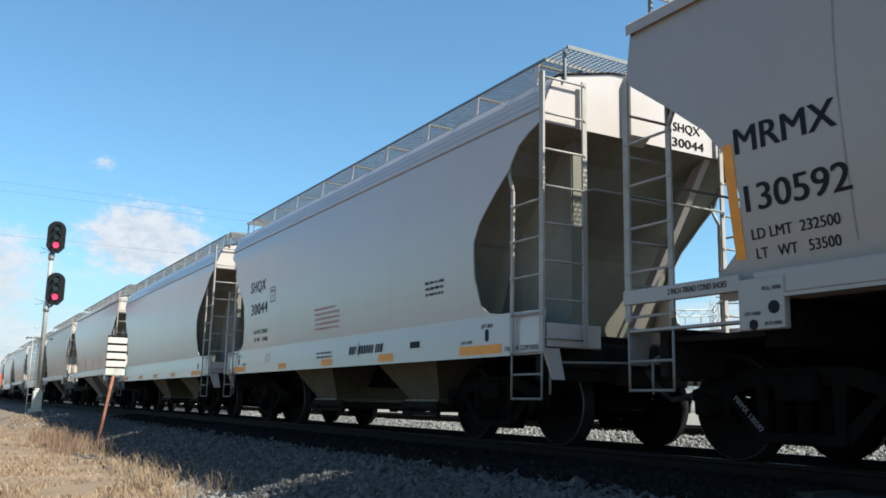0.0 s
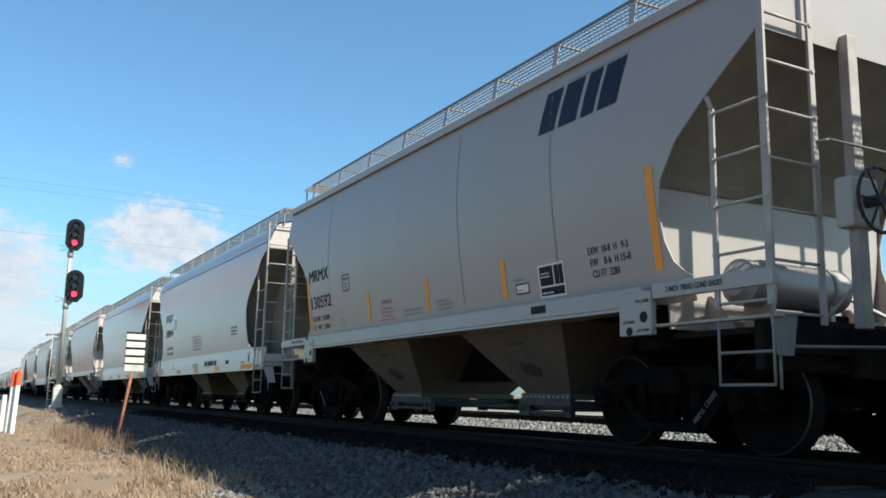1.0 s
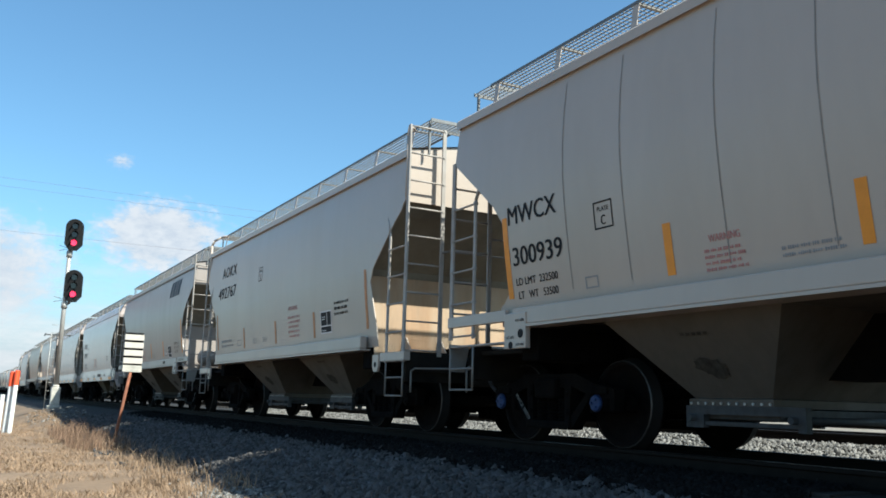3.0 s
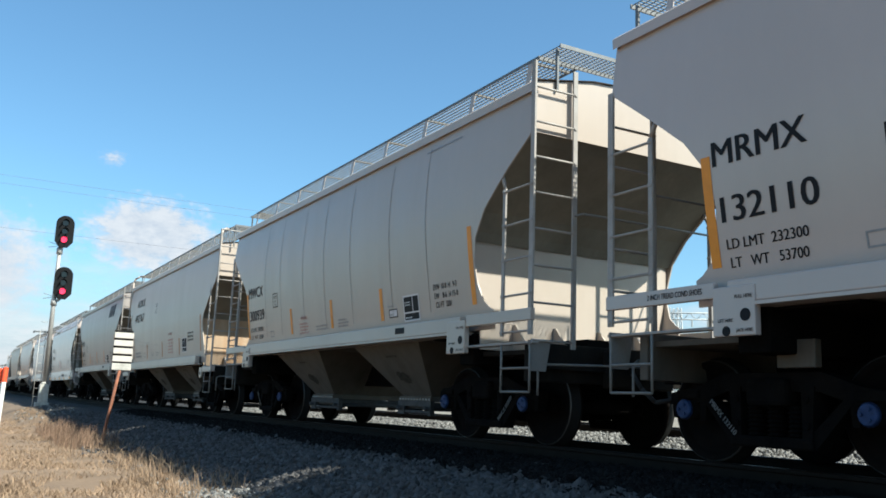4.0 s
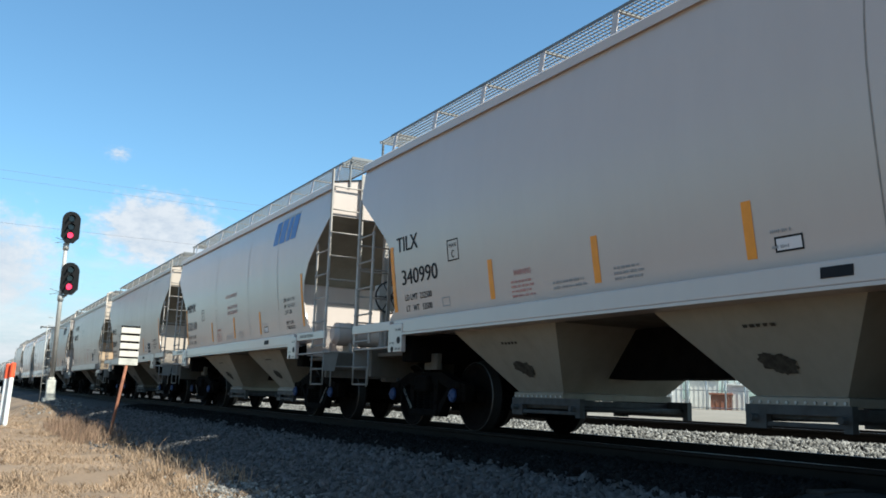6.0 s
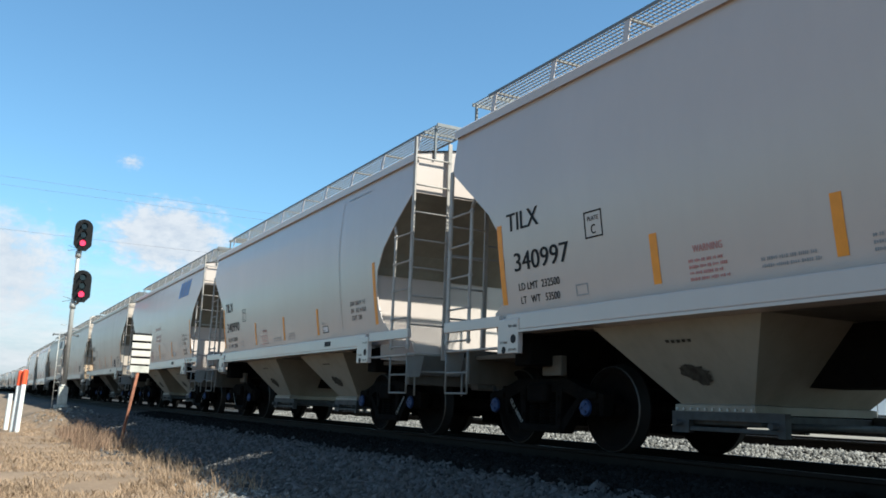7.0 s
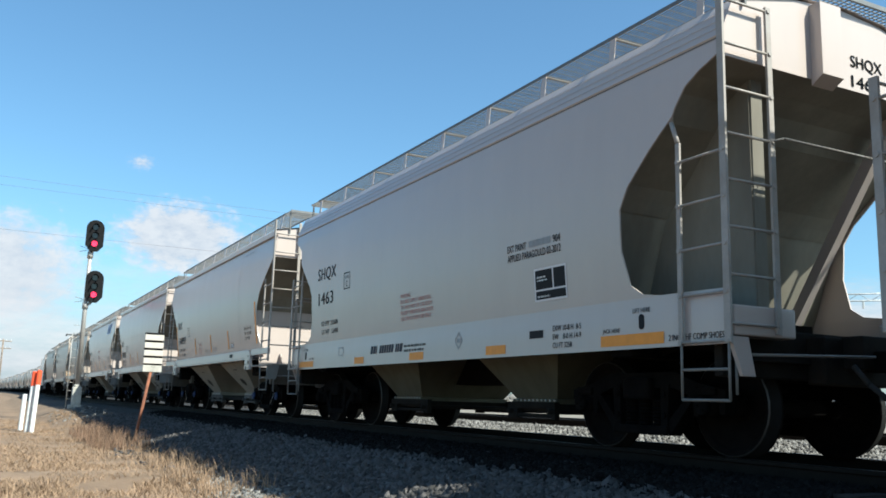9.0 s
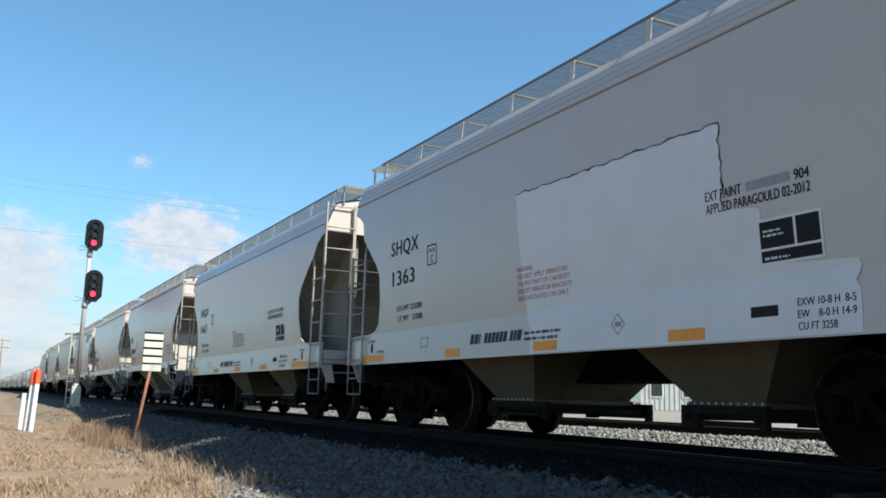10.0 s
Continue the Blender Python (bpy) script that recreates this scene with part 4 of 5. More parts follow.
def grass(name, label, mat, spots, h_lo, h_hi, rng, lean=0.5, width=0.004):
    n = len(spots)
    ang = rng.uniform(0, math.tau, n)
    h = rng.uniform(h_lo, h_hi, n)
    tip = np.stack([np.cos(ang) * h * lean * rng.uniform(0.1, 1, n), np.sin(ang) * h * lean * rng.uniform(0.1, 1, n), h], -1)
    a2 = rng.uniform(0, math.tau, n)
    side = np.stack([np.cos(a2), np.sin(a2), 0 * a2], -1) * width * rng.uniform(0.6, 1.5, (n, 1))
    mid = spots + tip * np.array([0.35, 0.35, 0.6])
    pts = np.stack([spots - side, spots + side, mid + side * 0.7, mid - side * 0.7, spots + tip], 1)
    tri = np.array([[0, 1, 2], [0, 2, 3], [3, 2, 4]])
    me = bpy.data.meshes.new(name)
    allf = (tri[None] + (np.arange(n) * 5)[:, None, None]).reshape(-1, 3)
    me.vertices.add(n * 5)
    me.vertices.foreach_set("co", pts.reshape(-1))
    me.loops.add(len(allf) * 3)
    me.loops.foreach_set("vertex_index", allf.reshape(-1))
    me.polygons.add(len(allf))
    me.polygons.foreach_set("loop_start", np.arange(0, len(allf) * 3, 3))
    me.update(calc_edges=True)
    me.materials.append(mat)
    return tagged(new(name, me), label, "grass", kind="stuff")


def grass_spots(n, x0, x1, y0, y1, rng, patch=0.0, power=1.0):
    x = rng.uniform(x0, x1, n)
    y = y0 + (y1 - y0) * rng.uniform(0, 1, n) ** power
    keep = np.array([noise.noise(Vector((a * 0.9, b * 0.9, 3))) > patch for a, b in zip(x, y)])
    x, y = x[keep], y[keep]
    z = np.array([ground_height(a, b) for a, b in zip(x, y)]) - 0.03
    return np.stack([x, y, z], -1)


GRASS_RNG = np.random.default_rng(11)
grass("dry_grass", "short dry straw grass on the verge", STRAW, grass_spots(66000, -1.5, 3.42, 10, 42, GRASS_RNG, -0.25, 1.6), 0.03, 0.12, GRASS_RNG, 1.6, 0.006)

# ---------------------------------------------------------------- beside the track
tall = grass_spots(2200, 2.5, 3.45, 10.5, 26, GRASS_RNG, -0.05, 1.4)
grass("dry_tufts", "tall pale dry grass tufts at the ballast's edge", STRAW, tall, 0.10, 0.34, GRASS_RNG, 0.9, 0.005)
grass("dead_weeds", "brown dead weeds round the sign post", WEED, grass_spots(1900, 2.35, 3.35, 19.5, 28, GRASS_RNG, -0.1), 0.12, 0.5, GRASS_RNG, 0.6, 0.006)


def block_signal(x, y):
    foot = ground_height(x, y)
    sig = thing("railway_signal", "black two-headed railway signal showing two red lamps on a grey mast", "railway signal", at=pose(x, y, 0))
    bm = BM()
    box(bm, -0.30, 0.30, -0.30, 0.30, foot - 0.3, foot + 0.10, 0.03)
    part("foundation", bm, CONCRETE, sig)
    bm = BM()
    box(bm, -0.19, 0.19, -0.19, 0.19, foot + 0.10, foot + 0.88, 0.03)
    rod(bm, (0, 0, foot + 0.88), (0, 0, foot + 0.98), 0.15, 14, 0.12)
    part("mast_base", bm, CONCRETE, sig, "pale cast mast base")
    bm = BM()
    rod(bm, (0, 0, foot + 0.9), (0, 0, 7.6), 0.105, 14, 0.08)
    rod(bm, (0, 0, 7.6), (0, 0, 7.72), 0.1, 10, 0.02)
    part("mast", bm, SIGNAL_MAST, sig)
    bm = BM()
    for dx in (-0.14, 0.10):
        rod(bm, (-0.25 + dx, 0.12, foot), (-0.25 + dx, 0.12, 2.95), 0.018, 6)
    for i in range(10):
        z = foot + 0.35 + i * 0.36
        rod(bm, (-0.39, 0.12, z), (-0.15, 0.12, z), 0.012, 5)
    part("mast_ladder", bm, SIGNAL_MAST, sig)
    bm = BM()
    for i in range(7):
        box(bm, -0.62, 0.40, 0.22 + i * 0.09, 0.25 + i * 0.09, 2.92, 2.95)
    for dx in (-0.62, 0.38):
        box(bm, dx, dx + 0.03, 0.05, 0.84, 2.88, 2.96)
    part("platform", bm, GALV, sig)
    for top, lit in ((8.11, 7.06), (5.81, 4.70)):
        lamp_x = 0.10 if top > 7 else 0.27
        z0 = top - 1.44
        ring = []
        for a in range(25):
            ang = math.pi * a / 24
            ring.append((lamp_x + 0.38 * math.cos(ang), top - 0.38 + 0.38 * math.sin(ang)))
        outline = ring + [(lamp_x - 0.38, z0 + 0.26), (lamp_x - 0.16, z0), (lamp_x + 0.16, z0), (lamp_x + 0.38, z0 + 0.26)]
        head = part("signal_head", prism(BM(), outline, -0.24, -0.21, "y"), SIGNAL_BLACK, sig, "black signal head with a lit red lamp below two dark ones")
        bm = BM()
        box(bm, lamp_x - 0.15, lamp_x + 0.15, -0.21, 0.10, z0 + 0.12, top - 0.15, 0.02)
        part("lamp_case", bm, SIGNAL_BLACK, head)
        for i in range(3):
            z = z0 + 0.36 + i * 0.38
            bm = BM()
            rod(bm, (lamp_x, -0.262, z), (lamp_x, -0.245, z), 0.132, 20)
            part("lens", bm, LENS_RED if i == 0 else LENS_DARK, head, "lit red lens" if i == 0 else "dark lens")
            bm = BM()
            arc = [math.pi * (-0.15 + 1.3 * k / 17) for k in range(18)]
            loft(bm, [[(lamp_x + r * math.cos(g), yy, z + r * math.sin(g)) for r, gs in ((0.135, arc), (0.143, arc[::-1])) for g in gs] for yy in (-0.24, -0.46)])
            part("hood", bm, SIGNAL_BLACK, head)
        bm = BM()
        pipe(bm, [(0, 0, z0 - 0.12), (lamp_x * 0.6, -0.05, z0 - 0.05), (lamp_x, -0.06, z0 + 0.15)], 0.06, 10)
        rod(bm, (0, 0, z0 - 0.28), (0, 0, z0 + 0.0), 0.13, 12)
        for s in (-1, 1):
            rod(bm, (0, 0, z0 + 0.1), (-0.45, 0.1, z0 + 0.12 + s * 0.12), 0.012, 5)
        part("head_bracket", bm, SIGNAL_MAST, sig)


block_signal(3.72, 41.8)


def striped_sign(x, y):
    foot = ground_height(x, y)
    sign = thing("trackside_sign", "white louvred marker sign on a leaning rusty post", "railway sign", at=pose(x, y, foot))
    bm = BM()
    top = (0.27, 0, 1.72)
    rod(bm, (-0.02, 0.0, -0.3), top, 0.036, 8)
    part("post", bm, RUST_POST, sign, "rusty leaning steel post")
    bm = BM()
    box(bm, 0.08, 0.51, 0.03, 0.06, 1.70, 2.64)
    part("backing", bm, SIGNAL_BLACK, sign)
    for i in range(4):
        z = 1.90 + i * 0.185
        bm = BM()
        box(bm, 0.075, 0.515, -0.03, 0.028, z, z + 0.135, 0.008)
        part("slat", bm, SIGN_WHITE, sign, "white slat")
    part("foot_block", box(BM(), 0.07, 0.51, -0.04, 0.03, 1.70, 1.86, 0.01), CONCRETE, sign)


striped_sign(3.28, 21.9)


def marker_post(x, y, height, cap):
    post = thing("marker_post", "white plastic marker post with a red-orange top" if cap else "short white plastic marker post", "marker post", "buried-line marker posts", at=pose(x, y, ground_height(x, y), random.uniform(-1, 1), random.uniform(1.2, 2.2)))
    bm = BM()
    rod(bm, (0, 0, -0.2), (0, 0, height - (0.45 if cap else 0)), 0.068, 14)
    part("tube", bm, WHITE, post, smooth=True)
    if cap:
        bm = BM()
        rod(bm, (0, 0, height - 0.45), (0, 0, height - 0.02), 0.076, 14)
        rod(bm, (0, 0, height - 0.02), (0, 0, height), 0.076, 14, 0.03)
        part("cap", bm, MARKER_RED, post, "red-orange cap", smooth=True)


marker_post(1.35, 30.0, 1.86, True)
marker_post(1.48, 29.8, 1.90, True)
marker_post(1.22, 31.2, 1.15, False)


# ---------------------------------------------------------------- wires and poles
def utility_pole(x, y, height, arm_heights, yaw):
    pole = thing("utility_pole", "weathered wooden power pole with crossarms", "utility pole", "power line poles", at=pose(x, y, -0.9, 0, 0, yaw))
    bm = BM()
    rod(bm, (0, 0, -0.5), (0, 0, height), 0.16, 10, 0.11)
    part("pole", bm, POLE_WOOD, pole)
    for h in arm_heights:
        part("crossarm", box(BM(), -1.2, 1.2, -0.06, 0.06, h - 0.07, h + 0.07, 0.01), POLE_WOOD, pole)
        for dx in (-1.05, -0.4, 0.4, 1.05):
            bm = BM()
            rod(bm, (dx, 0, h + 0.07), (dx, 0, h + 0.2), 0.045, 8, 0.03)
            part("insulator", bm, WHITE, pole)


def cable(a, b, sag):
    bm = BM()
    pts = []
    for i in range(25):
        k = i / 24
        p = Vector(a).lerp(Vector(b), k)
        pts.append(p - Vector((0, 0, sag * 4 * k * (1 - k))))
    loft(bm, [[p + Vector((0, 0.009 * math.cos(k * math.tau / 5), 0.009 * math.sin(k * math.tau / 5))) for k in range(5)] for p in pts])
    ob = new("power_cable", mesh_of("power_cable", bm, WIRE))
    tagged(ob, "thin dark overhead power cable between poles", "cable", "overhead cables")


for z, y in ((16.1, 70.0), (15.6, 70.6), (12.1, 69.4)):
    cable((-34, y, z + 0.1), (62, y, z), 0.35)
utility_pole(-34, 70, 17.0, (16.9, 16.3, 12.8), 90)
utility_pole(62, 70, 17.0, (16.9, 16.3, 12.8), 90)
utility_pole(2.2, 150, 9.0, (8.7, 7.6), 10)


# ---------------------------------------------------------------- the yard beyond the second track
def bearing(a, d):
    return d * math.sin(radians(a)), d * math.cos(radians(a))


def pickup_truck(x, y, heading):
    z = ground_height(x, y)
    car = thing("pickup_truck", "white crew-cab pickup truck parked on the gravel yard", "pickup truck", at=pose(x, y, z, 0, 0, heading))
    bed = [(-2.85, 0.62), (-2.85, 1.18), (-0.75, 1.18), (-0.75, 0.62), (-1.15, 0.55), (-1.3, 0.80), (-1.72, 0.92), (-2.12, 0.80), (-2.25, 0.55)]
    part("bed", prism(BM(), bed, -0.95, 0.95, "y"), CAR_WHITE, car)
    cab = [(-0.72, 0.50), (-0.72, 1.20), (-0.60, 1.88), (0.95, 1.90), (1.62, 1.26), (2.75, 1.16), (2.85, 0.62), (2.45, 0.50), (2.40, 0.78), (2.0, 0.92), (1.55, 0.78), (1.45, 0.45)]
    part("cab", prism(BM(), cab, -0.94, 0.94, "y"), CAR_WHITE, car)
    for s in (-1, 1):
        for u0, u1 in ((-0.5, 0.32), (0.42, 1.25)):
            glass = [(u0, 1.26), (u0 + 0.04, 1.80), (min(u1, 0.95), 1.80), (u1, 1.26)]
            part("side_window", prism(BM(), glass, s * 0.943 - 0.006, s * 0.943 + 0.006, "y"), GLASS_DARK, car, "dark side window")
        for u in (-0.36, 0.55):
            part("door_handle", box(BM(), u, u + 0.16, s * 0.945 - 0.015, s * 0.945 + 0.015, 1.08, 1.13), RUBBER, car)
        part("running_board", box(BM(), -0.6, 1.3, min(s * 0.85, s * 1.0), max(s * 0.85, s * 1.0), 0.42, 0.47), RUBBER, car)
        for u in (-1.72, 2.0):
            bm = BM()
            rod(bm, (u, s * 0.68, 0.40), (u, s * 0.96, 0.40), 0.40, 22)
            wheel = part("wheel", bm, RUBBER, car)
            bm = BM()
            rod(bm, (u, s * 0.955, 0.40), (u, s * 0.97, 0.40), 0.25, 18)
            part("rim", bm, YARD_STEEL, wheel, "grey steel rim")
    part("rear_bumper", box(BM(), -3.0, -2.86, -0.9, 0.9, 0.52, 0.70, 0.02), YARD_STEEL, car)
    part("tail_light", box(BM(), -2.87, -2.80, -0.955, -0.82, 0.9, 1.15), RED_PAINT, car)


px, py = bearing(55.6, 47)
pickup_truck(px, py, -60)


def fence_run(a0, d0, a1, d1, panels):
    (x0, y0), (x1, y1) = bearing(a0, d0), bearing(a1, d1)
    fence = thing("chain_link_fence", "galvanised chain-link fence with posts and a braced gate", "fence")
    for i in range(panels + 1):
        k = i / panels
        x, y = x0 + (x1 - x0) * k, y0 + (y1 - y0) * k
        bm = BM()
        rod(bm, (x, y, -0.3), (x, y, 2.45), 0.045, 8)
        part("post", bm, YARD_STEEL, fence)
    for z in (0.35, 1.35, 2.35):
        bm = BM()
        rod(bm, (x0, y0, z), (x1, y1, z), 0.022, 6)
        part("rail", bm, YARD_STEEL, fence)
    length = math.hypot(x1 - x0, y1 - y0)
    bm = BM()
    n = int(length / 0.2)
    for i in range(n):
        for d in (-1, 1):
            k0, k1 = i / n, (i + d * 10) / n
            if 0 <= k1 <= 1:
                rod(bm, (x0 + (x1 - x0) * k0, y0 + (y1 - y0) * k0, 0.3), (x0 + (x1 - x0) * k1, y0 + (y1 - y0) * k1, 2.35), 0.0025, 3)
    ob = part("wire_mesh", bm, YARD_STEEL, fence)
    ob["kind"] = "stuff"
    for k in (0.55, 0.8):
        xa, ya, xb, yb = x0 + (x1 - x0) * k, y0 + (y1 - y0) * k, x0 + (x1 - x0) * (k + 0.1), y0 + (y1 - y0) * (k + 0.1)
        bm = BM()
        rod(bm, (xa, ya, 1.3), (xb, yb, 0.35), 0.03, 6)
        part("gate_brace", bm, YARD_STEEL, fence)


fence_run(43.5, 55, 54, 52, 9)


def lattice_tower(x, y, height, wide):
    tower = thing("lattice_tower", "pale galvanised lattice tower of an electrical substation", "lattice tower", "substation towers", at=pose(x, y, -0.3, 0, 0, 20))
    w = wide / 2
    for sx in (-1, 1):
        for sy in (-1, 1):
            bm = BM()
            rod(bm, (sx * w, sy * w, 0), (sx * w * 0.6, sy * w * 0.6, height), 0.05, 4)
            part("leg", bm, YARD_STEEL, tower)
    n = int(height / 0.9)
    bm = BM()
    for i in range(n):
        a, b = i / n, (i + 1) / n
        wa, wb = w * (1 - 0.4 * a), w * (1 - 0.4 * b)
        for (px, py), (qx, qy) in (((-1, -1), (1, -1)), ((1, -1), (1, 1)), ((1, 1), (-1, 1)), ((-1, 1), (-1, -1))):
            rod(bm, (px * wa, py * wa, a * height), (qx * wb, qy * wb, b * height), 0.025, 4)
            rod(bm, (qx * wa, qy * wa, a * height), (px * wb, py * wb, b * height), 0.025, 4)
    part("lacing", bm, YARD_STEEL, tower)["kind"] = "stuff"


for a, d, h in ((41.5, 70, 9), (44.3, 72, 9), (47.2, 70, 9), (50.5, 74, 10), (56.5, 66, 9.5)):
    lattice_tower(*bearing(a, d), h, 1.1)


def gantry(a0, a1, d, z):
    (x0, y0), (x1, y1) = bearing(a0, d), bearing(a1, d)
    beam = thing("substation_beam", "grey horizontal steel beam between the lattice towers", "steel beam", "substation beams")
    bm = BM()
    for dz in (0, 0.5):
        rod(bm, (x0, y0, z + dz), (x1, y1, z + dz), 0.05, 6)
    n = 14
    for i in range(n):
        k, k2 = i / n, (i + 1) / n
        rod(bm, (x0 + (x1 - x0) * k, y0 + (y1 - y0) * k, z + 0.5 * (i % 2)), (x0 + (x1 - x0) * k2, y0 + (y1 - y0) * k2, z + 0.5 * ((i + 1) % 2)), 0.025, 4)
    part("truss", bm, YARD_STEEL, beam)
    for i in range(1, 6):
        k = i / 6
        bm = BM()
        for j in range(5):
            rod(bm, (x0 + (x1 - x0) * k, y0 + (y1 - y0) * k, z - 0.12 * j), (x0 + (x1 - x0) * k, y0 + (y1 - y0) * k, z - 0.12 * j - 0.07), 0.09, 8, 0.04)
        part("insulator", bm, CONCRETE, beam)


gantry(41.5, 47.2, 70.5, 7.6)
gantry(47.2, 56.5, 69, 8.4)
gantry(41.5, 50.5, 72, 4.2)


def yard_box(name, label, category, a, d, w, depth, h, yaw, mat, window=False, base=None):
    x, y = bearing(a, d)
    ob = thing(name, label, category, at=pose(x, y, ground_height(x, y), 0, 0, yaw))
    lift = 0.0
    if base:
        for s in (-1, 1):
            part("skid", box(BM(), -w / 2, w / 2, s * depth * 0.3 - 0.08, s * depth * 0.3 + 0.08, 0, base, 0.01), CONCRETE, ob)
        lift = base
    bm = BM()
    box(bm, -w / 2, w / 2, -depth / 2, depth / 2, lift, lift + h, 0.02)
    part("wall", bm, mat, ob)
    n = max(4, int(w / 0.3))
    for i in range(n + 1):
        u = -w / 2 + w * i / n
        part("rib", box(BM(), u - 0.02, u + 0.02, -depth / 2 - 0.03, -depth / 2, lift + 0.05, lift + h - 0.05), mat, ob)
    part("roof", box(BM(), -w / 2 - 0.12, w / 2 + 0.12, -depth / 2 - 0.12, depth / 2 + 0.12, lift + h, lift + h + 0.12, 0.02), mat, ob)
    if window:
        for u in (-w * 0.25, w * 0.25):
            win = part("window", box(BM(), u - 0.35, u + 0.35, -depth / 2 - 0.05, -depth / 2 - 0.02, lift + 0.9, lift + 1.7), GLASS_DARK, ob, "dark window pane")
            part("window_frame", box(BM(), u - 0.42, u + 0.42, -depth / 2 - 0.045, -depth / 2 - 0.01, lift + 0.84, lift + 1.76), WHITE, win)


yard_box("storage_container", "red ribbed storage container on pale skids", "container", 36.2, 58, 4.5, 2.4, 2.2, -36, RED_PAINT, base=0.55)
yard_box("control_house", "pale metal control house with dark windows", "shed", 42.3, 60, 4.0, 3.0, 2.6, -42, SHED_WALL, True)
yard_box("equipment_cabinet", "pale metal equipment cabinet behind the fence", "cabinet", 47.6, 58, 1.2, 0.9, 1.5, -48, SHED_WALL)
yard_box("equipment_cabinet", "pale metal equipment cabinet behind the fence", "cabinet", 45.6, 62, 1.8, 1.0, 1.9, -46, SHED_WALL)
yard_box("switchgear_house", "tall grey steel switchgear house behind the fence", "cabinet", 51.2, 60, 1.7, 1.6, 2.4, -51, STEEL_GREY)
yard_box("equipment_cabinet", "low rust-brown transformer tank behind the fence", "cabinet", 46.6, 57, 1.2, 0.9, 0.9, -47, RUST_POST)


# ---------------------------------------------------------------- far off: tree line and clouds
def tree_line():
    bm = BM()
    rng = random.Random(3)
    for i in range(900):
        a = rng.uniform(-80, 110)
        d = rng.uniform(700, 900)
        x, y = bearing(a, d)
        r = rng.uniform(2.5, 6)
        m = Matrix.Translation((x, y, rng.uniform(0, 5))) @ Matrix.Diagonal((r * 1.6, r * 1.6, r, 1))
        bmesh.ops.create_icosphere(bm, subdivisions=1, radius=1.0, matrix=m)
    me = mesh_of("far_trees", bm, material("far_bare_trees", (0.13, 0.12, 0.11), 0.95, var=0.3, scale=0.3))
    tagged(new("far_trees", me), "low bare tree line on the horizon", "trees", kind="stuff")


tree_line()


def cloud_material(name, seed, softness, fill):
    m = bpy.data.materials.new(name)
    m.use_nodes = True
    n, ln = m.node_tree.nodes, m.node_tree.links
    n.remove(n["Principled BSDF"])
    tc = n.new("ShaderNodeTexCoord")
    mp = n.new("ShaderNodeMapping")
    mp.inputs["Location"].default_value = (seed, seed * 0.7, 0)
    ln.new(tc.outputs["Object"], mp.inputs["Vector"])
    tex = n.new("ShaderNodeTexNoise")
    tex.inputs["Scale"].default_value, tex.inputs["Detail"].default_value, tex.inputs["Roughness"].default_value = 3.0, 12.0, 0.66
    ln.new(mp.outputs[0], tex.inputs["Vector"])
    dist = n.new("ShaderNodeVectorMath")
    dist.operation = "LENGTH"
    ln.new(tc.outputs["Object"], dist.inputs[0])
    sub = n.new("ShaderNodeMath")
    sub.operation = "MULTIPLY_ADD"
    sub.inputs[1].default_value, sub.inputs[2].default_value = -0.62, fill
    ln.new(dist.outputs["Value"], sub.inputs[0])
    add = n.new("ShaderNodeMath")
    ln.new(sub.outputs[0], add.inputs[0]), ln.new(tex.outputs["Fac"], add.inputs[1])
    r = n.new("ShaderNodeMapRange")
    r.interpolation_type = "SMOOTHSTEP"
    r.inputs[1].default_value, r.inputs[2].default_value, r.inputs[3].default_value, r.inputs[4].default_value = 0.42, 0.42 + softness, 0, 0.92
    ln.new(add.outputs[0], r.inputs[0])
    em, tr, mix = n.new("ShaderNodeEmission"), n.new("ShaderNodeBsdfTransparent"), n.new("ShaderNodeMixShader")
    shade = n.new("ShaderNodeMix")
    shade.data_type = "RGBA"
    shade.inputs["A"].default_value, shade.inputs["B"].default_value = (0.78, 0.77, 0.84, 1), (1.0, 0.935, 0.95, 1)
    body = n.new("ShaderNodeMapRange")
    body.inputs[1].default_value, body.inputs[2].default_value = 0.36, 0.60
    ln.new(tex.outputs["Fac"], body.inputs[0])
    ln.new(body.outputs[0], shade.inputs["Factor"])
    ln.new(shade.outputs["Result"], em.inputs["Color"])
    em.inputs["Strength"].default_value = CLOUD_GLOW
    ln.new(r.outputs[0], mix.inputs[0]), ln.new(tr.outputs[0], mix.inputs[1]), ln.new(em.outputs[0], mix.inputs[2])
    ln.new(mix.outputs[0], n["Material Output"].inputs["Surface"])
    return m


CLOUD_GLOW = 0.415


def cloud(a, el, wide, high, seed, softness, fill=0.56):
    """A far bank of cloud, or the horizon haze, painted on a large glowing sheet."""
    d = 3000.0
    x, y = bearing(a, d)
    z = EYE + d * math.tan(radians(el))
    bm = BM()
    bmesh.ops.create_grid(bm, x_segments=1, y_segments=1, size=1.6)
    me = mesh_of("cloud_backdrop", bm, cloud_material("cloud", seed, softness, fill))
    ob = tagged(new("cloud_backdrop", me), "white glowing sheet of cloud and haze in the blue sky", "cloud", kind="structure")
    ob.matrix_basis = Matrix.Translation((x, y, z)) @ pose(0, 0, 0, 90 + el, 0, -a) @ Matrix.Diagonal((d * math.tan(radians(wide / 2)), d * math.tan(radians(high / 2)), 1, 1))
    ob.visible_shadow = False


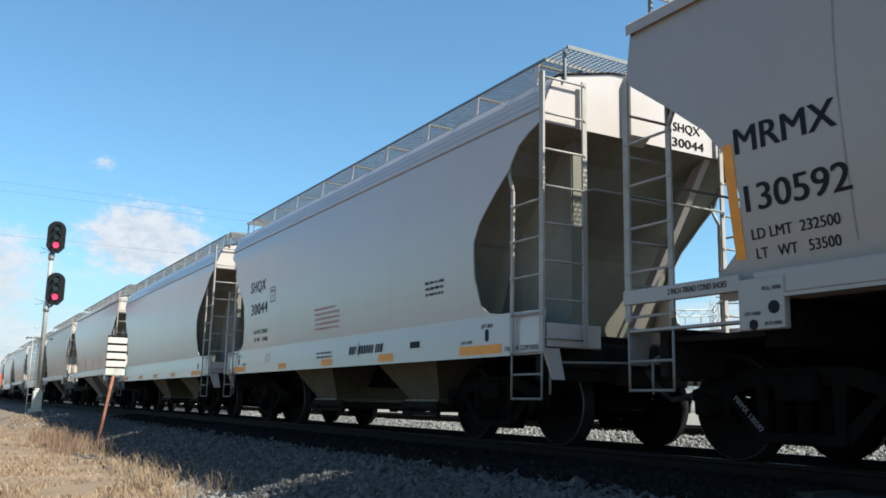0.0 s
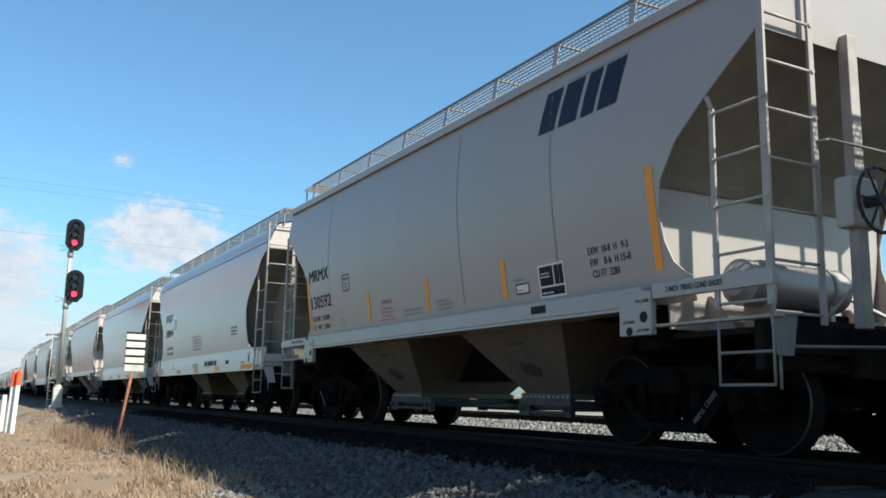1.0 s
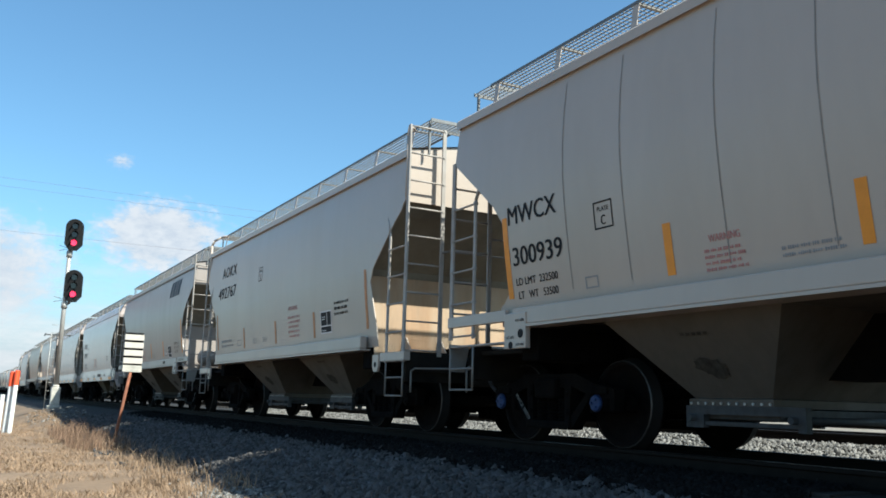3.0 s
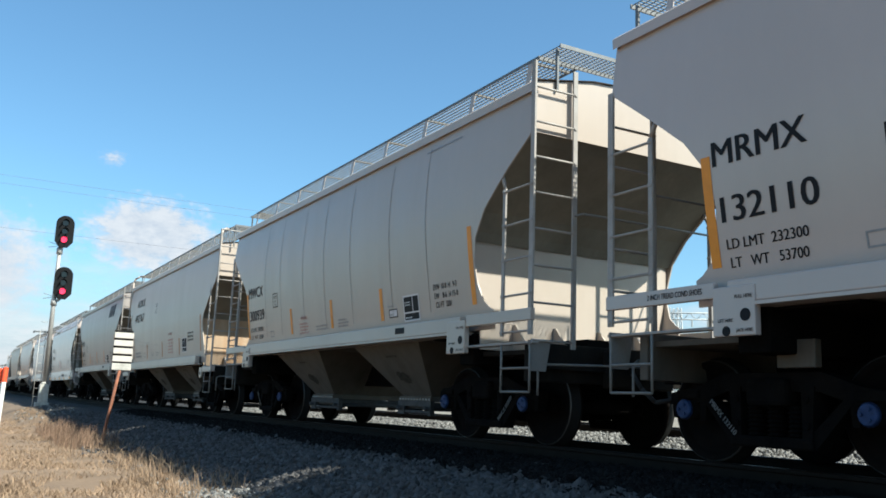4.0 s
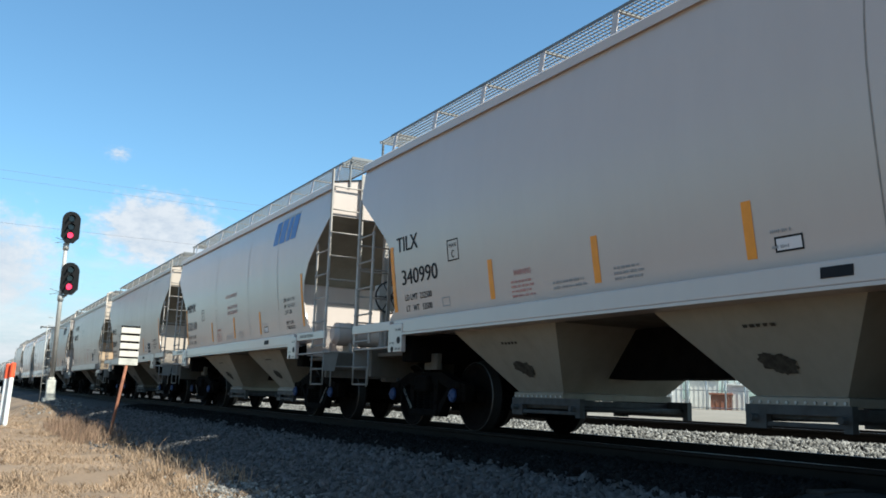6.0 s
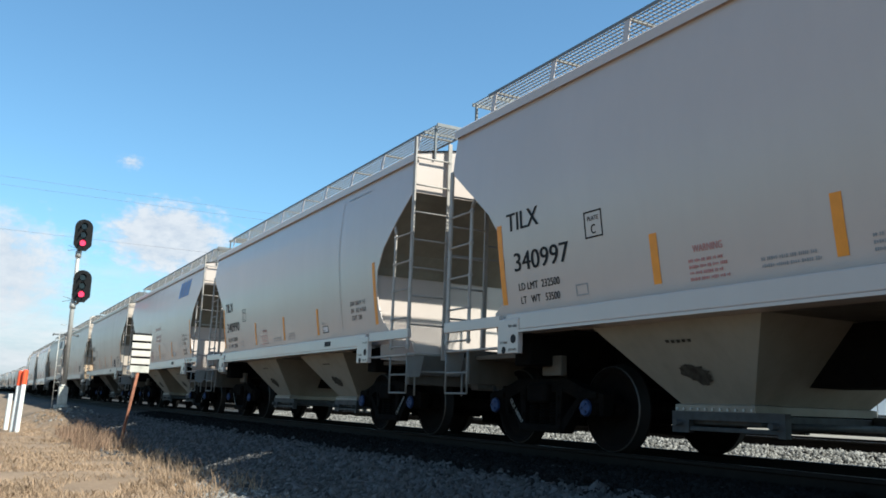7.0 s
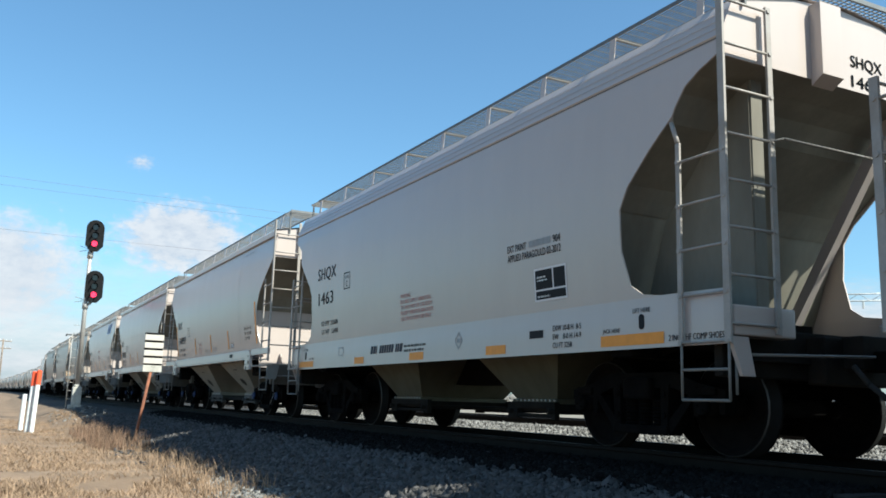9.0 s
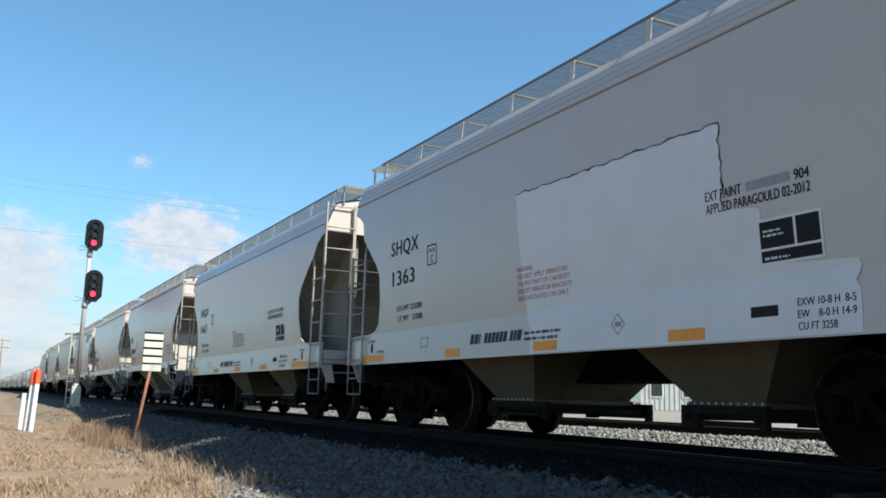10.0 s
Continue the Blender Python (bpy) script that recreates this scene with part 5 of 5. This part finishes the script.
cloud(10.3, 9.75, 7.9, 4.8, 2.3, 0.38, 0.66)
cloud(-0.4, 7.0, 10.6, 7.4, 5.1, 0.42, 0.66)
cloud(7.6, 14.25, 2.0, 1.2, 8.4, 0.9)
cloud(-14, 8.5, 16.0, 9.0, 11.7, 0.4, 0.62)
# horizon haze, painted as a wide soft pale sheet
cloud(2, 1.8, 36.0, 11.0, 17.3, 1.0, 0.82)
cloud(52, 4.5, 30.0, 8.0, 14.2, 0.6, 0.60)

# ---------------------------------------------------------------- the train, from its head to its rear
TRAIN = []
RIB_LABEL = "light grey two-bay covered hopper car with orange strips"
FLOW_LABEL = "grey smooth-sided covered hopper car with orange dashes"


def write(car, kind, text, y, z, height, width, mat=BLACK, spacing=1.0):
    me = letters(text, height, spacing=spacing)
    xs = [v.co.x for v in me.vertices]
    lo, k = min(xs), width / (max(xs) - min(xs))
    for v in me.vertices:
        v.co.x = (v.co.x - lo) * k
    whole = stencil(car, kind, "lettering", me, mat, y, z)
    if height < 0.2:
        whole["kind"] = "stuff"
        return whole
    # large characters are pieces of their own
    bm = BM()
    bm.from_mesh(me)
    spans = sorted((-max(v.co.y for v in f.verts), -min(v.co.y for v in f.verts)) for f in bm.faces)
    runs = [list(spans[0])]
    for a, b in spans[1:]:
        if a > runs[-1][1] + 0.001:
            runs.append([a, b])
        runs[-1][1] = max(runs[-1][1], b)
    bm.free()
    for a, b in runs:
        one = BM()
        one.from_mesh(me)
        bmesh.ops.delete(one, geom=[v for v in one.verts if not a - 0.0005 <= -v.co.y <= b + 0.0005], context="VERTS")
        part("letter", one, mat, car)
    bpy.data.objects.remove(whole)


def tape(car, kind, y, z0, z1, width, mat, tilt=0.0):
    stencil(car, kind, "reflective_strip", sheet_of([rect(0, 0, width, z1 - z0, tilt)]), mat, y, z0, "orange reflective strip")


def outline_box(car, kind, y, z, w, h, mat=BLACK, t=0.016, letter=""):
    shapes = [rect(0, 0, w, t), rect(0, h - t, w, t), rect(0, t, t, h - 2 * t), rect(w - t, t, t, h - 2 * t)]
    stencil(car, kind, "stencil_frame", sheet_of(shapes), mat, y, z)
    if letter:
        write(car, kind, letter, y - w * 0.36, z + h * 0.14, h * 0.36, w * 0.26, mat)
        write(car, kind, "PLATE", y - w * 0.2, z + h * 0.64, h * 0.17, w * 0.62, mat)


def data_plate(car, kind, y, z, w, h):
    stencil(car, kind, "plate_border", sheet_of([rect(-0.022, -0.022, w + 0.044, 0.022), rect(-0.022, h, w + 0.044, 0.022), rect(-0.022, 0, 0.022, h), rect(w, 0, 0.022, h), rect(0, h * 0.28, w, h * 0.06), rect(w * 0.58, h * 0.34, w * 0.04, h * 0.66)]), PAINT_PATCH, y, z)
    stencil(car, kind, "data_plate", sheet_of([rect(0, h * 0.34, w * 0.58, h * 0.66), rect(w * 0.62, h * 0.34, w * 0.38, h * 0.66), rect(0, 0, w, h * 0.28)]), BLACK, y, z, "black data plate with small entries")
    fine_print(car, kind, y - w * 0.06, z + h * 0.62, w * 0.4, h * 0.22, 2, WHITE)
    fine_print(car, kind, y - w * 0.06, z + h * 0.06, w * 0.5, h * 0.12, 1, WHITE)


def emblem(car, kind, y, z, w, h, mat):
    """A bold slanted emblem of four blocks."""
    lean = 0.3
    for i, bw in enumerate((0.23, 0.25, 0.17, 0.24)):
        u = (0, 0.25, 0.52, 0.71)[i] * w
        stencil(car, kind, "emblem_block", sheet_of([rect(u + lean * h * r / 6, h * r / 6, bw * w * 0.88, h / 6, lean) for r in range(6)]), mat, y, z, "bold slanted emblem block")


def rib_marks(car, kind, mark, number, weights, strip=ORANGE, logo=None, extra=()):
    tape(car, kind, 4.58, 1.60, 2.52, 0.10, strip)
    tape(car, kind, -4.35, 1.61, 2.55, 0.10, strip)
    for y in (2.02, 0.10, -1.80):
        tape(car, kind, y, 1.58, 2.04, 0.10, strip)
    short = mark == "TILX"
    write(car, kind, mark, 4.37 if short else 4.46, 2.42, 0.215, 0.64 if short else 0.92)
    write(car, kind, number, 4.27 if short else 4.42, 1.955, 0.215, 1.04 if short else 0.93)
    write(car, kind, "LD LMT  " + weights[0], 4.22 if short else 4.40, 1.735, 0.085, 0.78)
    write(car, kind, "LT   WT   " + weights[1], 4.20 if short else 4.38, 1.585, 0.085, 0.74)
    outline_box(car, kind, 2.94, 2.13, 0.28, 0.27, letter="C")
    outline_box(car, kind, 3.18, 1.58, 0.2, 0.12, FADED_INK)
    write(car, kind, "WARNING", 1.50, 1.80, 0.065, 0.34, RED_INK)
    fine_print(car, kind, 1.56, 1.56, 0.46, 0.21, 4, RED_INK)
    fine_print(car, kind, 0.78, 1.58, 0.6, 0.11, 2, FADED_INK)
    fine_print(car, kind, -0.2, 1.58, 0.42, 0.15, 3, FADED_INK)
    outline_box(car, kind, -2.08, 1.60, 0.26, 0.12)
    stencil(car, kind, "white_label", sheet_of([rect(0.016, 0.016, 0.228, 0.088)]), PAINT_PATCH, -2.08, 1.60, "small white label")
    fine_print(car, kind, -2.05, 1.75, 0.24, 0.05, 1, FADED_INK)
    fine_print(car, kind, -2.05, 1.63, 0.18, 0.05, 1, FADED_INK)
    up = 0.24 if number == "132110" else 0.09 if short else 0.0
    write(car, kind, "EXW  10-8  H   9-3", -3.42 + up * 0.2, 1.87 + up, 0.075, 0.60)
    write(car, kind, "EW    8-2  H 15-0" if up else "EW    8-6  H 15-0", -3.44 + up * 0.2, 1.755 + up, 0.075, 0.60)
    write(car, kind, "CU FT  3281", -3.46 + up * 0.2, 1.64 + up, 0.075, 0.40)
    part("identity_tag", box(BM(), -1.637, -1.631, -2.84, -2.58, 1.335, 1.415), BLACK, car, "small dark identity tag on the sill")
    fine_print(car, kind, -3.2, 3.74, 1.0, 0.05, 1, FADED_INK)
    if logo:
        emblem(car, kind, -2.68, 3.28, 1.42, 0.45, logo)


def on_plate(car, text, y, z, height, width, x):
    """Small writing on a flat upright plate that faces x < 0."""
    me = letters(text, height)
    xs = [v.co.x for v in me.vertices]
    lo, k = min(xs), width / (max(xs) - min(xs))
    for v in me.vertices:
        v.co = (x, y - (v.co.x - lo) * k, z + v.co.y)
    me.materials.append(BLACK)
    part("lettering", me, None, car)["kind"] = "stuff"


def plate_words(car, shoes):
    for e in (-1, 1):
        if shoes:
            on_plate(car, "2 INCH TREAD COND SHOES", 5.20 if e > 0 else -4.62, 1.375, 0.05, 0.64, -1.634)
        on_plate(car, "PULL HERE", e * 4.23 - 0.02, 1.31, 0.03, 0.17, -1.649)
        on_plate(car, "LIFT HERE", e * 4.23 + 0.15, 1.13, 0.028, 0.15, -1.649)
        on_plate(car, "JACK HERE", e * 4.23 - 0.03, 1.05, 0.028, 0.16, -1.649)


def frame_words(car, text, ink):
    """The car's mark again, slanted, in pale paint on the truck frames."""
    for e in (-1, 1):
        me = letters(text, 0.052)
        xs = [v.co.x for v in me.vertices]
        lo, k, c = min(xs), 0.38 / (max(xs) - min(xs)), math.sqrt(0.5)
        y0, z0 = (5.02, 0.52) if e > 0 else (-4.38, 0.25)
        for v in me.vertices:
            u, w = (v.co.x - lo) * k * c, v.co.y * c
            v.co = (-1.09, y0 - u - w, z0 - u + w) if e > 0 else (-1.09, y0 - u + w, z0 + u + w)
        me.materials.append(ink)
        part("frame_lettering", me, None, car, "pale lettering on the truck frame")["kind"] = "stuff"


def flow_marks(car, kind, mark, number, weights, newer):
    for y, w in ((5.30, 0.88), (2.42, 0.40), (0.34, 0.45), (-1.80, 0.45), (-4.02, 0.90)):
        tape(car, kind, y, 0.995, 1.10, w, ORANGE)
    shift = 0.10 if number == "1463" else 0.0
    write(car, kind, mark, 4.12 + shift, 2.54, 0.22, 0.92, spacing=1.1)
    write(car, kind, number, 4.08 + shift, 2.09, 0.225, 0.75 if len(number) == 4 else 1.0, spacing=1.1)
    write(car, kind, "LD LMT " + weights[0], 3.95 + shift, 1.71, 0.08, 0.82)
    write(car, kind, "LT WT   " + weights[1], 3.93 + shift, 1.56, 0.08, 0.80)
    outline_box(car, kind, 2.92, 2.26, 0.28, 0.28, letter="C")
    outline_box(car, kind, 3.15, 1.15, 0.22, 0.14, FADED_INK)
    if newer:
        for i, (words, wide) in enumerate((("WARNING", 0.34), ("DO NOT APPLY VIBRATORS", 0.98), ("TO ANY PART OF CAR BODY", 1.02), ("EXCEPT VIBRATOR BRACKETS", 1.04), ("USE ON LOADED CAR ONLY", 0.98))):
            write(car, kind, words, 0.66, 1.90 - 0.082 * i, 0.056, wide, RED_INK)
    else:
        fine_print(car, kind, 0.66, 1.58, 1.05, 0.40, 5, RED_INK)
    bold = [rect(u, 0, l, 0.12, 0.25) for u, l in ((0, 0.09), (0.11, 0.08), (0.21, 0.03), (0.34, 0.07), (0.43, 0.07), (0.52, 0.07), (0.61, 0.06), (0.69, 0.07), (0.78, 0.07), (0.92, 0.06), (1.0, 0.05), (1.07, 0.09))]
    stencil(car, kind, "maker_emblem", sheet_of(bold), DARK_BLUE, 1.76 if newer else -0.75, 1.13, "dark slanted maker's emblem")["kind"] = "stuff"
    fine_print(car, kind, 0.52 if newer else 0.55, 1.12, 0.8, 0.13, 2, BLACK)
    stencil(car, kind, "maker_badge", sheet_of([[(0.11 + a * 0.11, 0.11 + b * 0.11), (0.11 + c * 0.11, 0.11 + d * 0.11), (0.11 + c * 0.088, 0.11 + d * 0.088), (0.11 + a * 0.088, 0.11 + b * 0.088)] for a, b, c, d in ((-1, 0, 0, -1), (0, -1, 1, 0), (1, 0, 0, 1), (0, 1, -1, 0))] + [rect(0.06, 0.085, 0.10, 0.05, 0.2)]), FADED_INK, -1.0, 1.09)
    stencil(car, kind, "identity_tag", sheet_of([rect(0, 0, 0.27, 0.085)]), BLACK, -2.75, 1.14)
    if newer:
        write(car, kind, "EXT PAINT", -2.33, 2.15, 0.085, 0.40)
        stencil(car, kind, "covered_word", sheet_of([rect(0, 0, 0.43, 0.075)]), FADED_INK, -2.78, 2.155)
        write(car, kind, "904", -3.25, 2.15, 0.085, 0.14)
        write(car, kind, "APPLIED PARAGOULD 02-2012", -2.33, 2.04, 0.085, 1.06)
        data_plate(car, kind, -2.88, 1.56, 0.56, 0.32)
        write(car, kind, "EXW 10-8 H  8-5", -3.2, 1.20, 0.06, 0.50)
        write(car, kind, "EW    8-0 H 14-9", -3.2, 1.11, 0.06, 0.50)
        write(car, kind, "CU FT 3258", -3.2, 1.02, 0.06, 0.34)
    else:
        fine_print(car, kind, -3.18, 1.78, 0.56, 0.22, 3, BLACK)
    write(car, kind, "LIFT HERE", -4.50, 1.29, 0.045, 0.24)
    write(car, kind, "JACK HERE", -4.05, 1.125, 0.04, 0.26)
    write(car, kind, "LIFT HERE", 4.99, 1.29, 0.045, 0.24)
    write(car, kind, "JACK HERE", 4.66, 1.125, 0.04, 0.26)
    write(car, kind, "2 INCH HF COMP SHOES", -4.98, 1.01, 0.055, 0.66)
    write(car, kind, "2 INCH HF COMP SHOES", 5.66, 1.01, 0.05, 0.46)


def end_words(car, rows, y):
    """Writing on the upright sheet at the rear end."""
    for text, x, z, height, width in rows:
        me = letters(text, height)
        xs = [v.co.x for v in me.vertices]
        lo, k = min(xs), width / (max(xs) - min(xs))
        for v in me.vertices:
            v.co = (x + (v.co.x - lo) * k, y, z + v.co.y)
        me.materials.append(BLACK)
        part("lettering", me, None, car)["kind"] = "stuff"


def paint_patch(car, kind):
    """A large repainted field with ragged edges, bare dark rims where the old film tore."""
    bm = BM()
    rng = random.Random(5)
    n, m = 30, 48
    dips = [0.035 * noise.noise(Vector((j * 0.55, 2.0, 0))) + rng.uniform(-0.008, 0.008) for j in range(m + 1)]
    rags = [0.05 * noise.noise(Vector((7.0, i * 0.5, 0))) + rng.uniform(-0.008, 0.008) for i in range(n + 1)]
    rows = []
    for i in range(n + 1):
        z = 1.30 + 1.50 * i / n
        left = 0.44 + 0.2 * (i / n) ** 0.6 + 0.4 * rags[n - i]
        right = -3.73 + rags[i] if z < 1.55 else -2.9 if z < 2.05 else -2.52 + rags[i]
        row = []
        for j in range(m + 1):
            zz = z + dips[j] * (i / n) ** 8
            row.append(bm.verts.new((-half_width(kind, zz) - 0.003, left + (right - left) * j / m, zz)))
        rows.append(row)
    edge_top = [v.co.copy() for v in rows[-1]]
    edge_side = [r[-1].co.copy() for r in rows if r[-1].co.z > 2.08]
    for a, b in zip(rows[:-1], rows[1:]):
        for j in range(m):
            bm.faces.new((a[j], a[j + 1], b[j + 1], b[j]))
    part("repainted_patch", bm, PAINT_PATCH, car, "pale freshly repainted field with ragged edges")
    for name, line, way in (("torn_film_edge", edge_top, Vector((0, 0, 1))), ("torn_film_edge", edge_side, Vector((0, -1, 0)))):
        bm = BM()
        wide = [0.004 + 0.022 * max(0.0, noise.noise(Vector((k * 0.45, way.z * 5, 9))) + 0.2) for k in range(len(line))]
        pairs = [(bm.verts.new(p - Vector((0.002, 0, 0)) - way * 0.004), bm.verts.new(p - Vector((0.002, 0, 0)) + way * w)) for p, w in zip(line, wide)]
        for (p, q), (r, t) in zip(pairs[:-1], pairs[1:]):
            bm.faces.new((p, r, t, q))
        part(name, bm, OLD_STAIN, car, "dark torn edge of old paint film")
    zs = [0.975, 1.1, 1.2, 1.30]
    bm = BM()
    rows = [[bm.verts.new((-half_width(kind, z) - 0.003, y, z)) for y in np.linspace(0.42, -3.74, 12)] for z in zs]
    for a, b in zip(rows[:-1], rows[1:]):
        for j in range(11):
            bm.faces.new((a[j], a[j + 1], b[j + 1], b[j]))
    part("repainted_skirt", bm, PAINT_PATCH, car)


def add_car(kind, paint, y0, label, blue=False, far=False):
    car = hopper_car(kind, paint, label, blue, far)
    TRAIN.append((car, y0))
    return car


car = add_car("flow", PAINT_SILVER, 13.05, "glossy silver-grey smooth-sided covered hopper car with orange dashes")
flow_marks(car, "flow", "SHQX", "30044", ("232600", "53400"), False)
end_words(car, (("SHQX", 0.34, 3.68, 0.11, 0.44), ("30044", 0.32, 3.49, 0.11, 0.52)), -5.682)
for y0, paint, mark, number, weights, logo, blue, label in (
        (0.30, PAINT_SLATE, "MRMX", "130592", ("232500", "53500"), DARK_BLUE, False, "light grey covered hopper car with a black slanted emblem"),
        (-25.42, PAINT_TAN, "MWCX", "300939", ("232500", "53500"), None, True, "dusty tan-grey covered hopper car with orange strips"),
        (-38.15, PAINT_GREY, "MRMX", "132110", ("232300", "53700"), BLUE, True, "light grey covered hopper car with a blue slanted emblem"),
        (-50.85, PAINT_GREY, "TILX", "340990", ("232500", "53500"), None, True, RIB_LABEL),
        (-63.42, PAINT_GREY, "TILX", "340997", ("232500", "53500"), None, True, RIB_LABEL)):
    car = add_car("rib", paint, y0, label, blue)
    rib_marks(car, "rib", mark, number, weights, logo=logo)
    if number in ("130592", "300939"):
        data_plate(car, "rib", -2.56, 1.54, 0.42, 0.31)
    if number == "132110":
        write(car, "rib", "DO NOT HAMMER ON CAR", 0.66, 2.50, 0.085, 0.92, RED_INK)
        write(car, "rib", "OPEN HATCH COVERS", 0.52, 2.25, 0.08, 0.78, RED_INK)
        write(car, "rib", "BEFORE UNLOADING CAR", 0.55, 2.13, 0.08, 0.84, RED_INK)
        write(car, "rib", "EMPTY LOAD", -3.46, 1.69, 0.065, 0.42)
        write(car, "rib", "0\" ADJ. BLOCK", -3.46, 1.60, 0.065, 0.48)
    for y in {"300939": (3.4, 2.5, 1.3, 0.3, -0.8, -2.2, -3.3), "130592": (3.52, -0.9, -2.9), "132110": (1.5, -1.1, -3.05)}.get(number, (-3.0,)):
        stencil(car, "rib", "weld_seam", sheet_of([rect(0, 0.1 * i, 0.012, 0.1) for i in range(22)]), SEAM_STAIN, y, 1.6, "dirt-darkened weld seam")
    plate_words(car, mark == "MRMX")
    frame_words(car, mark + " " + number, STEEL_GREY if mark == "TILX" else FADED_INK)
    if number in ("130592", "300939", "132110"):
        brake_gear(car, paint, 1 if number == "300939" else -1)
car = add_car("slant", PAINT_TAN, -12.65, "weathered tan covered hopper car with slanted ends and faded strips")
for y, z0, z1 in ((4.60, 1.52, 2.35), (-4.22, 1.50, 2.41), (2.40, 1.48, 1.92), (0.22, 1.48, 1.92), (-1.93, 1.48, 1.93)):
    tape(car, "slant", y, z0, z1, 0.09, OLD_ORANGE)
end_words(car, (("AOKX", 0.58, 3.61, 0.09, 0.38), ("492767", 0.56, 3.44, 0.09, 0.50)), -5.606)
write(car, "slant", "AOKX", 4.24, 3.19, 0.26, 1.20, spacing=1.15)
write(car, "slant", "492767", 4.47, 2.70, 0.27, 1.50)
data_plate(car, "slant", -2.32, 1.55, 0.46, 0.34)
write(car, "slant", "WARNING", -0.62, 2.05, 0.085, 0.52, RED_INK)
fine_print(car, "slant", -0.60, 1.55, 0.76, 0.44, 5, RED_INK)
fine_print(car, "slant", -2.95, 1.80, 0.62, 0.27, 3, DARK_STEEL)
fine_print(car, "slant", 4.22, 1.56, 1.05, 0.22, 2, FADED_INK)
outline_box(car, "slant", 2.90, 1.55, 0.32, 0.13, FADED_INK)
outline_box(car, "slant", 1.27, 2.82, 0.26, 0.29, letter="C")
fine_print(car, "slant", 1.70, 1.55, 0.34, 0.12, 3, FADED_INK)
fine_print(car, "slant", 1.05, 1.55, 0.36, 0.12, 3, FADED_INK)
stencil(car, "slant", "identity_tag", sheet_of([rect(0, 0, 0.27, 0.085)]), BLACK, -3.05, 1.27)
stencil(car, "slant", "white_label", sheet_of([rect(0, 0, 0.3, 0.085)]), WHITE, -3.42, 1.27)
fine_print(car, "slant", 0.67, 1.25, 1.12, 0.09, 1, BLACK)
car = add_car("flow", PAINT_GREY, -76.35, FLOW_LABEL)
flow_marks(car, "flow", "SHQX", "1463", ("232600", "53400"), True)
end_words(car, (("SHQX", 0.12, 3.68, 0.12, 0.46), ("1463", 0.12, 3.48, 0.12, 0.40)), -5.682)
car = add_car("flow", PAINT_GREY, -89.20, "grey smooth-sided covered hopper car with a pale repainted patch")
paint_patch(car, "flow")
brake_gear(car, PAINT_GREY, 1)
flow_marks(car, "flow", "SHQX", "1363", ("232500", "53500"), True)
for y0 in (-102.0, -114.8):
    add_car("rib", PAINT_GREY, y0, RIB_LABEL, far=True)
far_kinds = [("flow", PAINT_SILVER), ("rib", PAINT_GREY), ("rib", PAINT_TAN), ("flow", PAINT_GREY), ("rib", PAINT_GREY)]
for i in range(30):
    kind, paint = far_kinds[i % 5]
    car = add_car(kind, paint, 25.85 + 12.76 * i, FLOW_LABEL if kind == "flow" else RIB_LABEL, far=True)
    if i < 5 and kind == "rib":
        for y, z0, z1 in ((4.56, 1.6, 2.52), (-4.36, 1.61, 2.55), (2.02, 1.58, 2.04), (0.1, 1.58, 2.04), (-1.8, 1.58, 2.04)):
            tape(car, kind, y, z0, z1, 0.10, ORANGE)
    elif i < 5:
        for y, w in ((5.16, 0.88), (2.42, 0.40), (0.34, 0.45), (-1.80, 0.45), (-4.02, 0.90)):
            tape(car, kind, y, 0.995, 1.10, w, ORANGE)


# ---------------------------------------------------------------- what moves
def motions():
    for car, y0 in TRAIN:
        walk(car, [(t, on_track(y0 + s)) for t, s in TRAVEL])
    steps = [i * 0.05 for i in range(201)]
    ways = np.interp(steps, [t for t, _ in TRAVEL], [s for _, s in TRAVEL])
    for wheelset, a in WHEELSETS:
        walk(wheelset, [(t, pose(0, a, RADIUS, math.degrees(-w / RADIUS), 0, 0)) for t, w in zip(steps, ways)])


motions()
